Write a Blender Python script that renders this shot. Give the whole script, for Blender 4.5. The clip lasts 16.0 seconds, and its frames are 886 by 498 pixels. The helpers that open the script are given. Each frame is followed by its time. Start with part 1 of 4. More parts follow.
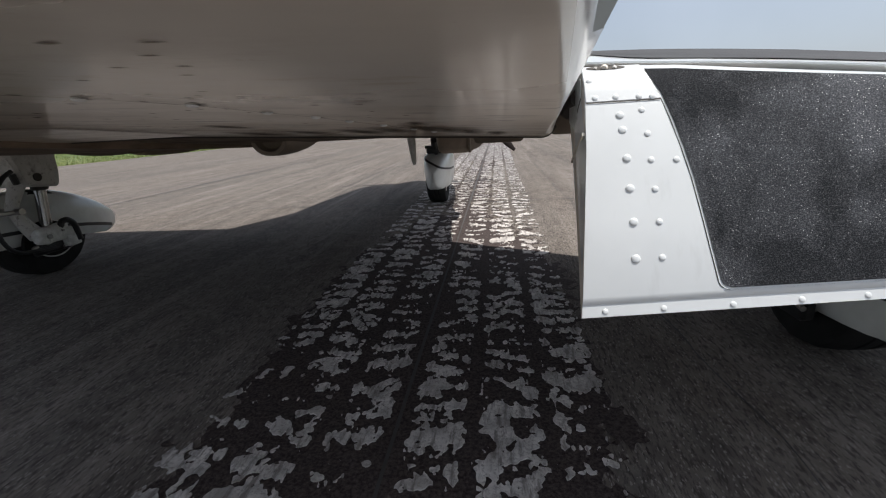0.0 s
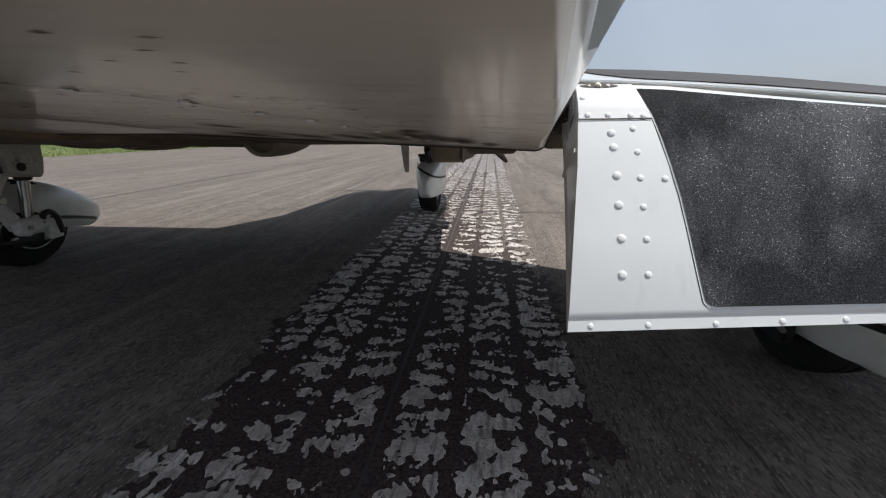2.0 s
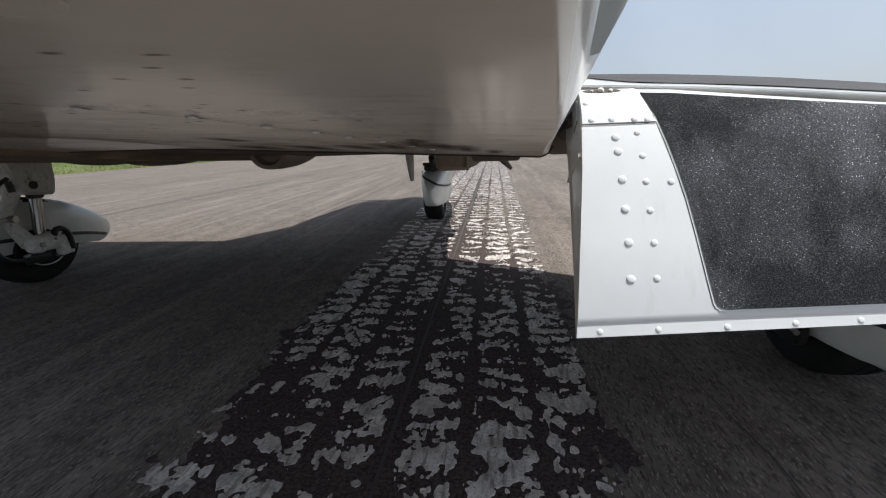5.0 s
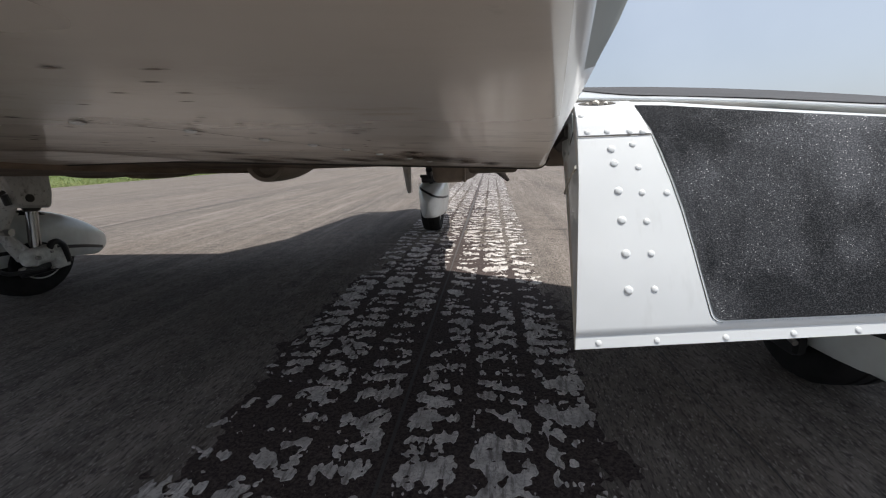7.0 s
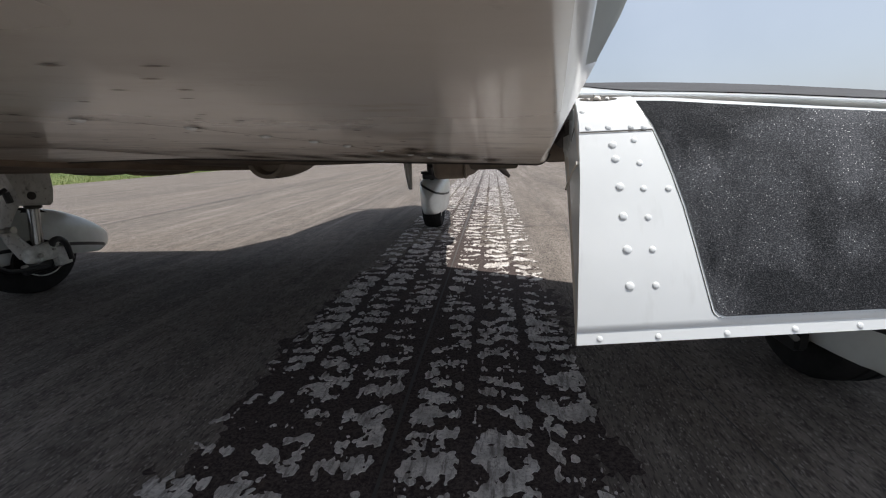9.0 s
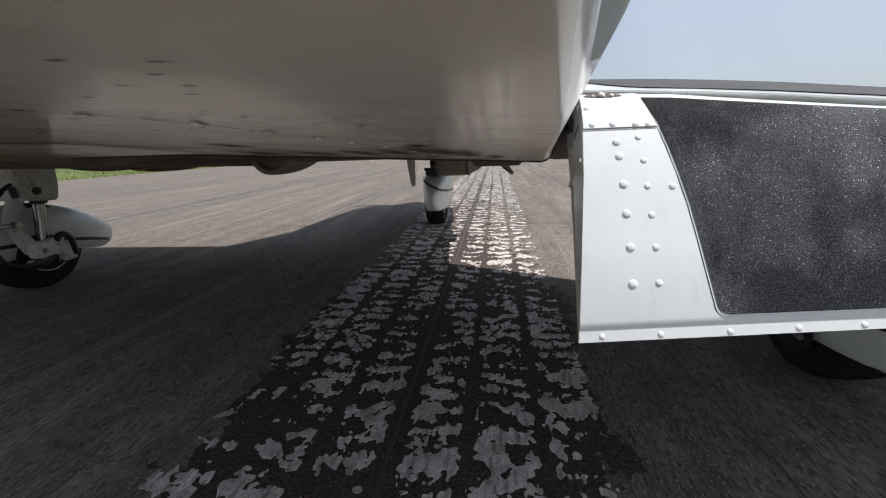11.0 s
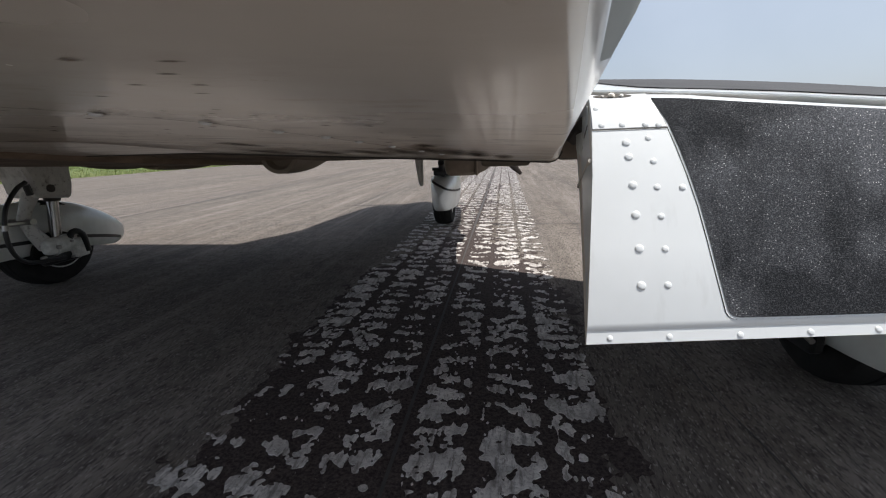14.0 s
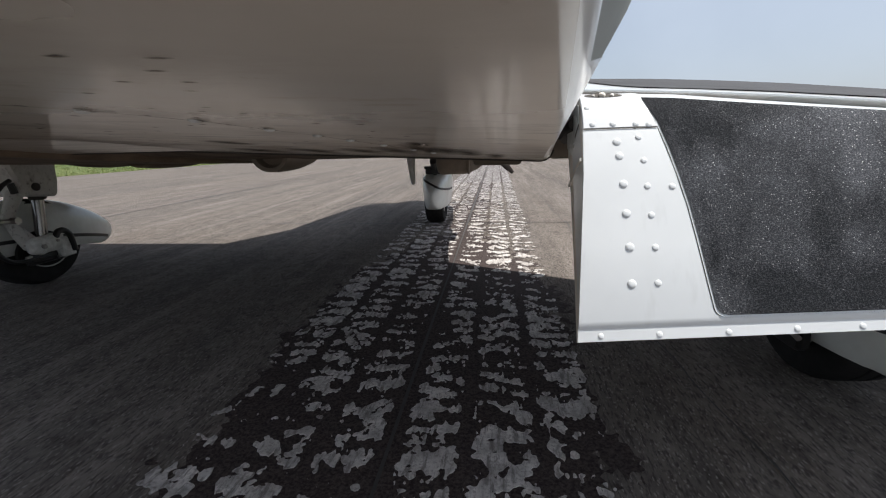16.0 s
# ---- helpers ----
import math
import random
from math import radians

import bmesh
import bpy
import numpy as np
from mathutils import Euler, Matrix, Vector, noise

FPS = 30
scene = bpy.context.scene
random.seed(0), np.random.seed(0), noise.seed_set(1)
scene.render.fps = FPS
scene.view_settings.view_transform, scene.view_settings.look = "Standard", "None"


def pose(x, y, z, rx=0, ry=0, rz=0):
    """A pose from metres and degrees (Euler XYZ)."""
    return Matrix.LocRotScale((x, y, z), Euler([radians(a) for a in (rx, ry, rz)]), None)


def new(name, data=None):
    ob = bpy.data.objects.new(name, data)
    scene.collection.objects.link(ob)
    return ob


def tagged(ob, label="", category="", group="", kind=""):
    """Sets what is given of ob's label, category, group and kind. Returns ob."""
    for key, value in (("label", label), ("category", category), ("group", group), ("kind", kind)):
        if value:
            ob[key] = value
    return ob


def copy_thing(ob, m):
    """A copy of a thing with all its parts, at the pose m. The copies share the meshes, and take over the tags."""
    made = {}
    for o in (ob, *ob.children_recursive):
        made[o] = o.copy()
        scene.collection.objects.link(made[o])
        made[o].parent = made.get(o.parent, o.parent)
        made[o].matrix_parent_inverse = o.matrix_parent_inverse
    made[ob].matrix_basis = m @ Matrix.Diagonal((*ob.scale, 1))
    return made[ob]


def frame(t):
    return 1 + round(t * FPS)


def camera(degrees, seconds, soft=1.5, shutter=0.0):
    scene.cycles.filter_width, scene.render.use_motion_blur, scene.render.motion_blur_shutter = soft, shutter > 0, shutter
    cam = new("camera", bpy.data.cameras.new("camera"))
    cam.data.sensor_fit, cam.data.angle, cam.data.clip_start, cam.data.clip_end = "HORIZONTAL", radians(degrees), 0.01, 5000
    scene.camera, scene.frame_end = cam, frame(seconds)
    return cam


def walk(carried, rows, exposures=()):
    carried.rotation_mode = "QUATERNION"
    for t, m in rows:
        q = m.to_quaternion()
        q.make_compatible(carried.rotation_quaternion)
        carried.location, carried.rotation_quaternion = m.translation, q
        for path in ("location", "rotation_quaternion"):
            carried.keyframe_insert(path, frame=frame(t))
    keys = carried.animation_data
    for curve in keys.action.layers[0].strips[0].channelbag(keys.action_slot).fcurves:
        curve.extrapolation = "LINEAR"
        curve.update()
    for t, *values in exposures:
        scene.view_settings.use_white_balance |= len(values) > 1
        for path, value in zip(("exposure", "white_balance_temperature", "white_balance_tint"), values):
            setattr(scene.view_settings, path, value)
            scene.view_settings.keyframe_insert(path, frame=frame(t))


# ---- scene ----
# ---- camera and its walk ----
CAM_X, CAM_Y, CAM_Z = 0.45, 0.0, 0.58
cam = camera(91.0, 16.0, soft=1.15)
PATH = [
    (0, pose(CAM_X, CAM_Y, CAM_Z, 73.75, 3.15, 6.77)),
    (0.5, pose(CAM_X, CAM_Y, CAM_Z, 74.81, 1.30, 6.30)),
    (1, pose(CAM_X, CAM_Y, CAM_Z, 75.27, 2.94, 5.13)),
    (1.5, pose(CAM_X, CAM_Y, CAM_Z, 74.66, 2.06, 5.23)),
    (2, pose(CAM_X, CAM_Y, CAM_Z, 74.86, 0.49, 6.03)),
    (2.5, pose(CAM_X, CAM_Y, CAM_Z, 75.10, 2.38, 7.02)),
    (3, pose(CAM_X, CAM_Y, CAM_Z, 76.14, 2.79, 7.73)),
    (3.5, pose(CAM_X, CAM_Y, CAM_Z, 76.28, 2.22, 7.01)),
    (4, pose(CAM_X, CAM_Y, CAM_Z, 76.11, 2.56, 5.69)),
    (4.2, pose(CAM_X, CAM_Y, CAM_Z, 75.88, 2.26, 5.71)),
    (6.3, pose(CAM_X, CAM_Y, CAM_Z, 76.87, 1.87, 7.16)),
    (6.5, pose(CAM_X, CAM_Y, CAM_Z, 77.79, 1.61, 6.89)),
    (7, pose(CAM_X, CAM_Y, CAM_Z, 77.44, 2.01, 6.18)),
    (7.5, pose(CAM_X, CAM_Y, CAM_Z, 77.34, 2.05, 5.90)),
    (8, pose(CAM_X, CAM_Y, CAM_Z, 77.16, 2.08, 6.58)),
    (8.5, pose(CAM_X, CAM_Y, CAM_Z, 77.08, 2.00, 6.04)),
    (9, pose(CAM_X, CAM_Y, CAM_Z, 76.98, 2.18, 6.29)),
    (9.2, pose(CAM_X, CAM_Y, CAM_Z, 76.88, 2.00, 6.25)),
    (11.3, pose(CAM_X, CAM_Y, CAM_Z, 76.57, 2.03, 6.73)),
    (11.5, pose(CAM_X, CAM_Y, CAM_Z, 76.95, 2.05, 6.53)),
    (12, pose(CAM_X, CAM_Y, CAM_Z, 77.00, 2.14, 7.16)),
    (12.5, pose(CAM_X, CAM_Y, CAM_Z, 76.84, 1.94, 7.61)),
    (13, pose(CAM_X, CAM_Y, CAM_Z, 76.78, 1.72, 7.27)),
    (13.5, pose(CAM_X, CAM_Y, CAM_Z, 76.80, 1.68, 7.07)),
    (14, pose(CAM_X, CAM_Y, CAM_Z, 76.59, 1.77, 7.77)),
    (14.5, pose(CAM_X, CAM_Y, CAM_Z, 76.76, 1.62, 7.90)),
    (15, pose(CAM_X, CAM_Y, CAM_Z, 76.54, 1.62, 7.55)),
    (15.5, pose(CAM_X, CAM_Y, CAM_Z, 76.36, 1.64, 7.26)),
    (16, pose(CAM_X, CAM_Y, CAM_Z, 76.40, 1.62, 6.73)),
]
EXPOSURE = [(0, 0.1), (1, 0.08), (2, 0.0), (2.5, 0.0), (3, 0.14), (4, 0.2), (16, 0.2)]
walk(cam, PATH, EXPOSURE)

# ---- world and sun: hazy summer day, sun behind and to the right ----
SUN_WAY = Vector((-0.45, -0.04, -1.0)).normalized()
sky_world = bpy.data.worlds.new("sky")
scene.world = sky_world
sky_world.use_nodes = True
wn = sky_world.node_tree
wn.nodes.clear()
sky = wn.nodes.new("ShaderNodeTexSky")
sky.sky_type = "NISHITA"
sky.sun_disc = False
sky.sun_elevation = math.asin(-SUN_WAY.z)
sky.sun_rotation = math.atan2(-SUN_WAY.x, -SUN_WAY.y)
sky.air_density, sky.dust_density, sky.ozone_density = 1.0, 2.5, 1.0
bg = wn.nodes.new("ShaderNodeBackground")
bg.inputs["Strength"].default_value = 0.082
wo = wn.nodes.new("ShaderNodeOutputWorld")
haze = wn.nodes.new("ShaderNodeMix")
haze.data_type = "RGBA"
veil = wn.nodes.new("ShaderNodeTexNoise")
veil.inputs["Scale"].default_value, veil.inputs["Detail"].default_value = 2.2, 5.0
veil_range = wn.nodes.new("ShaderNodeMapRange")
veil_range.inputs["From Min"].default_value, veil_range.inputs["From Max"].default_value = 0.35, 0.7
veil_range.inputs["To Min"].default_value, veil_range.inputs["To Max"].default_value = 0.42, 0.60
wn.links.new(veil.outputs["Fac"], veil_range.inputs["Value"])
wn.links.new(veil_range.outputs["Result"], haze.inputs[0])
haze.inputs[7].default_value = (8.2, 9.2, 10.8, 1)
wn.links.new(sky.outputs[0], haze.inputs[6])
wn.links.new(haze.outputs[2], bg.inputs[0])
wn.links.new(bg.outputs[0], wo.inputs[0])

sun_data = bpy.data.lights.new("sun", "SUN")
sun_data.energy, sun_data.angle, sun_data.color = 4.75, radians(0.6), (1.0, 0.965, 0.91)
sun = new("sun", sun_data)
sun.matrix_world = Matrix.Translation((8, -9, 20)) @ SUN_WAY.to_track_quat("-Z", "Y").to_matrix().to_4x4()


# ---- materials ----
class Mat:
    """A node material: a principled shader and short calls for the nodes that feed it."""

    def __init__(self, name, rough=0.5, metal=0.0, coat=0.0, spec=0.5):
        self.m = bpy.data.materials.new(name)
        self.m.use_nodes = True
        self.nt = self.m.node_tree
        self.bsdf = self.nt.nodes["Principled BSDF"]
        self.bsdf.inputs["Roughness"].default_value = rough
        self.bsdf.inputs["Metallic"].default_value = metal
        self.bsdf.inputs["Coat Weight"].default_value = coat
        self.bsdf.inputs["Specular IOR Level"].default_value = spec
        self.bsdf.inputs["Coat Roughness"].default_value = 0.12
        self.co = self.nt.nodes.new("ShaderNodeTexCoord").outputs["Object"]

    def link(self, a, b):
        self.nt.links.new(a, b)

    def coords(self, scale, turn=0.0):
        n = self.nt.nodes.new("ShaderNodeMapping")
        n.inputs["Scale"].default_value = scale
        n.inputs["Rotation"].default_value = (0, 0, turn)
        self.link(self.co, n.inputs["Vector"])
        return n.outputs[0]

    def noise(self, scale, detail=4.0, rough=0.55, co=None, distort=0.0):
        n = self.nt.nodes.new("ShaderNodeTexNoise")
        n.inputs["Scale"].default_value, n.inputs["Detail"].default_value = scale, detail
        n.inputs["Roughness"].default_value, n.inputs["Distortion"].default_value = rough, distort
        self.link(co if co is not None else self.co, n.inputs["Vector"])
        return n.outputs["Fac"]

    def cells(self, scale, feature="F1", co=None, out="Distance", random=1.0):
        n = self.nt.nodes.new("ShaderNodeTexVoronoi")
        n.feature = feature
        n.inputs["Scale"].default_value = scale
        n.inputs["Randomness"].default_value = random
        self.link(co if co is not None else self.co, n.inputs["Vector"])
        return n.outputs[out]

    def ramp(self, fac, *stops):
        n = self.nt.nodes.new("ShaderNodeValToRGB")
        e = n.color_ramp.elements
        while len(e) < len(stops):
            e.new(0.5)
        for el, (p, c) in zip(e, stops):
            el.position = p
            el.color = (c, c, c, 1) if isinstance(c, (int, float)) else (*c, 1)
        self.link(fac, n.inputs[0])
        return n.outputs[0]

    def mix(self, fac, a, b, kind="MIX"):
        n = self.nt.nodes.new("ShaderNodeMix")
        n.data_type, n.blend_type = "RGBA", kind
        for i, v in ((0, fac), (6, a), (7, b)):
            s = n.inputs[i]
            if isinstance(v, (int, float)):
                s.default_value = v if i == 0 else (v, v, v, 1)
            elif isinstance(v, tuple):
                s.default_value = (*v, 1)
            else:
                self.link(v, s)
        return n.outputs[2]

    def math(self, op, a, b=0.0):
        n = self.nt.nodes.new("ShaderNodeMath")
        n.operation = op
        for v, s in ((a, n.inputs[0]), (b, n.inputs[1])):
            if isinstance(v, (int, float)):
                s.default_value = v
            else:
                self.link(v, s)
        return n.outputs[0]

    def color(self, v):
        if isinstance(v, tuple):
            self.bsdf.inputs["Base Color"].default_value = (*v, 1)
        else:
            self.link(v, self.bsdf.inputs["Base Color"])
        return self

    def rough(self, v):
        self.link(v, self.bsdf.inputs["Roughness"])
        return self

    def bump(self, h, strength=0.3, dist=0.01):
        n = self.nt.nodes.new("ShaderNodeBump")
        n.inputs["Strength"].default_value, n.inputs["Distance"].default_value = strength, dist
        self.link(h, n.inputs["Height"])
        self.link(n.outputs[0], self.bsdf.inputs["Normal"])
        return self


def asphalt_colour(m):
    """Weathered warm-grey asphalt: stone specks, stains and faint lengthwise wear."""
    speck = m.cells(380, out="Color", co=m.coords((1.0, 0.42, 1.0)))
    grain = m.noise(135, 4, 0.72, co=m.coords((1.0, 0.22, 1.0)))
    patch = m.noise(0.55, 5, 0.6)
    lane = m.noise(1.0, 4, 0.6, co=m.coords((2.6, 0.05, 1.0)))
    base = m.mix(m.ramp(patch, (0.3, 0.0), (0.7, 1.0)), (0.157, 0.131, 0.113), (0.204, 0.175, 0.153))
    base = m.mix(m.ramp(m.noise(4.5, 6, 0.68, co=m.coords((1.0, 0.6, 1.0))), (0.40, 0.0), (0.66, 0.6)), base, (0.248, 0.216, 0.190))
    base = m.mix(m.ramp(lane, (0.42, 0.0), (0.62, 0.55)), base, (0.118, 0.108, 0.101))
    mottle = m.noise(15, 6, 0.72, co=m.coords((1.0, 0.55, 1.0)))
    streak = m.noise(1.0, 5, 0.65, co=m.coords((8.0, 0.35, 1.0)))
    base = m.mix(m.ramp(mottle, (0.50, 0.0), (0.66, 0.6)), base, (0.275, 0.240, 0.212))
    base = m.mix(m.ramp(mottle, (0.34, 0.6), (0.47, 0.0)), base, (0.098, 0.083, 0.073))
    base = m.mix(m.ramp(streak, (0.52, 0.0), (0.66, 0.6)), base, (0.300, 0.262, 0.234))
    base = m.mix(m.ramp(streak, (0.34, 0.45), (0.46, 0.0)), base, (0.108, 0.094, 0.084))
    base = m.mix(m.ramp(grain, (0.40, 0.75), (0.51, 0.0)), base, (0.055, 0.048, 0.044))
    base = m.mix(m.ramp(speck, (0.77, 0.0), (0.86, 0.62)), base, (0.40, 0.362, 0.33))
    base = m.mix(1.0, base, 0.95, "MULTIPLY")
    return base, grain, speck


M_ASPHALT = Mat("weathered_asphalt", 0.92, spec=0.15)
_c, _g, _s = asphalt_colour(M_ASPHALT)
M_ASPHALT.color(_c).bump(M_ASPHALT.mix(0.5, _g, _s), 0.85, 0.007)

M_MARK = Mat("cracked_runway_paint", 0.8, spec=0.25)
_c, _g, _s = asphalt_colour(M_MARK)
_co = M_MARK.coords((1.0, 0.85, 1.0))
_blot = M_MARK.noise(21, 3, 0.5, co=_co, distort=0.6)
_fine = M_MARK.noise(75, 4, 0.65, co=M_MARK.coords((0.9, 1.0, 1.0)), distort=0.4)
_crack = M_MARK.cells(1.0, "DISTANCE_TO_EDGE", M_MARK.coords((24, 27, 1)))
_k = M_MARK.ramp(M_MARK.mix(0.33, _blot, _fine), (0.515, 0.0), (0.55, 1.0))
_k = M_MARK.math("MULTIPLY", _k, M_MARK.ramp(_crack, (0.0, 0.0), (0.045, 1.0)))
_old = M_MARK.mix(M_MARK.noise(18, 4, 0.6), (0.36, 0.34, 0.33), (0.54, 0.515, 0.50))
M_MARK.color(M_MARK.mix(_k, M_MARK.mix(0.6, _c, (0.07, 0.058, 0.056)), _old)).bump(_k, 0.5, 0.004)

M_FLAKE = Mat("flaking_runway_paint", 0.8, spec=0.2)
_n = M_FLAKE.noise(16, 5, 0.65)
_n2 = M_FLAKE.noise(150, 4, 0.7)
_fc = M_FLAKE.mix(M_FLAKE.ramp(_n, (0.35, 0.0), (0.65, 1.0)), (0.40, 0.368, 0.348), (0.80, 0.755, 0.72))
_fc = M_FLAKE.mix(M_FLAKE.ramp(M_FLAKE.noise(48, 5, 0.7, co=M_FLAKE.coords((1.6, 0.3, 1.0))), (0.38, 0.8), (0.50, 0.0)), _fc, (0.19, 0.165, 0.152))
M_FLAKE.color(M_FLAKE.mix(M_FLAKE.ramp(_n2, (0.36, 0.6), (0.50, 0.0)), _fc, (0.22, 0.20, 0.185))).bump(_n2, 0.5, 0.003)

M_BED = Mat("dark_paint_bed", 0.9, spec=0.15)
M_BED.color(M_BED.mix(M_BED.ramp(M_BED.noise(150, 5, 0.75), (0.38, 0.0), (0.66, 1.0)), (0.032, 0.024, 0.023), (0.115, 0.092, 0.086)))

M_SEAM = Mat("bitumen_seam", 0.7)
M_SEAM.color(M_SEAM.mix(M_SEAM.noise(30), (0.03, 0.029, 0.028), (0.075, 0.07, 0.066)))

M_GRASS = Mat("airfield_grass", 0.9)
_g1 = M_GRASS.noise(0.06, 5, 0.6)
_g2 = M_GRASS.noise(3.5, 5, 0.7)
_gc = M_GRASS.mix(M_GRASS.ramp(_g1, (0.4, 0.0), (0.62, 1.0)), (0.078, 0.125, 0.027), (0.155, 0.165, 0.048))
M_GRASS.color(M_GRASS.mix(M_GRASS.ramp(_g2, (0.35, 0.0), (0.65, 1.0)), M_GRASS.mix(0.5, _gc, (0.03, 0.05, 0.012)), _gc)).bump(_g2, 0.6, 0.05)

M_BLADE = Mat("grass_blades", 0.7)
_isl = M_BLADE.nt.nodes.new("ShaderNodeNewGeometry").outputs["Random Per Island"]
M_BLADE.color(M_BLADE.ramp(_isl, (0.0, (0.060, 0.105, 0.022)), (0.7, (0.145, 0.185, 0.042)), (1.0, (0.30, 0.28, 0.11))))

# white aircraft enamel, clean on top
M_WHITE = Mat("white_enamel", 0.32, 0.0, 0.5)
_n = M_WHITE.noise(5, 4, 0.6)
_n2 = M_WHITE.noise(60, 3, 0.6, co=M_WHITE.coords((1.0, 0.25, 0.25)))
_w = M_WHITE.mix(M_WHITE.ramp(_n, (0.35, 0.0), (0.7, 1.0)), (0.68, 0.70, 0.71), (0.745, 0.765, 0.775))
M_WHITE.color(M_WHITE.mix(M_WHITE.ramp(_n2, (0.60, 0.0), (0.78, 0.22)), _w, (0.45, 0.45, 0.44))).bump(_n, 0.04, 0.01)

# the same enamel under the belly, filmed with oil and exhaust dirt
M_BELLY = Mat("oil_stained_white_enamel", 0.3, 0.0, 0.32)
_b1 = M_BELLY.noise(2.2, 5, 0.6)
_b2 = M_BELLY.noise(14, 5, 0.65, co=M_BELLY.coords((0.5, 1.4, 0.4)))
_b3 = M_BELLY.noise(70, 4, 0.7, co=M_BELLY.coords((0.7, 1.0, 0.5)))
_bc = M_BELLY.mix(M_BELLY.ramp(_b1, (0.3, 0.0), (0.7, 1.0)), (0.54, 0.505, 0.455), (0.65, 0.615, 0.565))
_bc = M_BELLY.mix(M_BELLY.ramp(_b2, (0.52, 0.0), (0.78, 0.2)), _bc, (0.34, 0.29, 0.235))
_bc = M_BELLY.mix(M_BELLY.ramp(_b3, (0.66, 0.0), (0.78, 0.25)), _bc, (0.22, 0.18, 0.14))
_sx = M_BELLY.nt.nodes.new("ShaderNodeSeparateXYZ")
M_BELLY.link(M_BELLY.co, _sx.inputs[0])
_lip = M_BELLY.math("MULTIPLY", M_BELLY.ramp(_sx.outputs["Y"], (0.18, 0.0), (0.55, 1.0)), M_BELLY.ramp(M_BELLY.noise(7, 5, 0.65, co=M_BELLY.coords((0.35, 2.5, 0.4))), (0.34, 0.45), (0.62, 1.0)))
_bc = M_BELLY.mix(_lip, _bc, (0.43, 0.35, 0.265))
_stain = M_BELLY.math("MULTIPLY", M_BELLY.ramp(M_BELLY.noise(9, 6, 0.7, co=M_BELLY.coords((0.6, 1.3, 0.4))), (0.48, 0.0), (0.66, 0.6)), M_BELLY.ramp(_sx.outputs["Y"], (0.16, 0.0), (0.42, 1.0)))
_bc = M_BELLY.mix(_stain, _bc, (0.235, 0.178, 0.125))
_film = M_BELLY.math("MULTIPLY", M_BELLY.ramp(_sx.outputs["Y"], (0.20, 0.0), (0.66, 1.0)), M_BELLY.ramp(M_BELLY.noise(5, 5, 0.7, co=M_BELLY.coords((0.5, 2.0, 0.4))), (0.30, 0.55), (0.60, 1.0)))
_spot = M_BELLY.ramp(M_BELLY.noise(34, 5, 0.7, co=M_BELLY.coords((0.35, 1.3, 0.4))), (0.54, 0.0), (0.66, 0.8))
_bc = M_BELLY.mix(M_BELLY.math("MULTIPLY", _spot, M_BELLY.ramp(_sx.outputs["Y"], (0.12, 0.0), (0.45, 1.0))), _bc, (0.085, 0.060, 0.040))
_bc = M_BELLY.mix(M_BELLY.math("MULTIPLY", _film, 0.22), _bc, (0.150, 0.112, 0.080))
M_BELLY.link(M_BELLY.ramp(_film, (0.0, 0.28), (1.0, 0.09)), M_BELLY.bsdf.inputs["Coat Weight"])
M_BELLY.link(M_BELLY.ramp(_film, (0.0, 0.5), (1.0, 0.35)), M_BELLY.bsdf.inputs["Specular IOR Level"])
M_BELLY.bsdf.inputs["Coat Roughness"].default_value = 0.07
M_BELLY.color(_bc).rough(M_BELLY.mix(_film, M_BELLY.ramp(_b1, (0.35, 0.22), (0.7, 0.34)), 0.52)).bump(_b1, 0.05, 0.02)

M_BROWN = Mat("brown_underside", 0.8, spec=0.15)
_d = M_BROWN.noise(11, 5, 0.65, co=M_BROWN.coords((1.0, 0.3, 1.0)))
M_BROWN.color(M_BROWN.mix(M_BROWN.ramp(_d, (0.35, 0.0), (0.65, 1.0)), (0.105, 0.076, 0.054), (0.27, 0.208, 0.157)))

M_GRIME = Mat("greasy_paint", 0.55, spec=0.3)
M_GRIME.color(M_GRIME.mix(M_GRIME.noise(22, 5, 0.65), (0.16, 0.125, 0.098), (0.31, 0.26, 0.21)))
# grey sheen of the grit at a grazing view is put into this colour
M_WALK = Mat("sheen_grit_walkway", 0.85, spec=0.2)
M_WALK.color(M_WALK.mix(M_WALK.noise(9, 5, 0.7), (0.045, 0.046, 0.051), (0.10, 0.102, 0.109))).bump(M_WALK.noise(300, 2), 0.4, 0.002)
M_PANT = Mat("gloss_white_fairing", 0.28, 0.0, 0.4)
M_PANT.color(M_PANT.mix(M_PANT.ramp(M_PANT.noise(9, 5, 0.6), (0.4, 0.0), (0.75, 0.6)), (0.70, 0.715, 0.69), (0.47, 0.47, 0.44)))

M_RIB = Mat("dusty_beige_primer", 0.7, spec=0.2)
M_RIB.color(M_RIB.mix(M_RIB.noise(26, 5, 0.65), (0.60, 0.545, 0.48), (0.76, 0.705, 0.64)))
M_GUSSET = Mat("scuffed_grey_paint", 0.5, spec=0.3)
M_GUSSET.color(M_GUSSET.mix(M_GUSSET.ramp(M_GUSSET.noise(40, 5, 0.7), (0.42, 0.0), (0.62, 1.0)), (0.64, 0.64, 0.61), (0.82, 0.82, 0.79)))
M_SIDE_GREY = Mat("grey_upper_side", 0.85, spec=0.1)
M_SIDE_GREY.color(M_SIDE_GREY.mix(M_SIDE_GREY.noise(7, 4, 0.6), (0.29, 0.31, 0.30), (0.37, 0.39, 0.375)))
M_WEDGE = Mat("pale_beige_enamel", 0.4, coat=0.25, spec=0.4)
_n = M_WEDGE.noise(16, 5, 0.7, co=M_WEDGE.coords((0.4, 1.8, 0.4)))
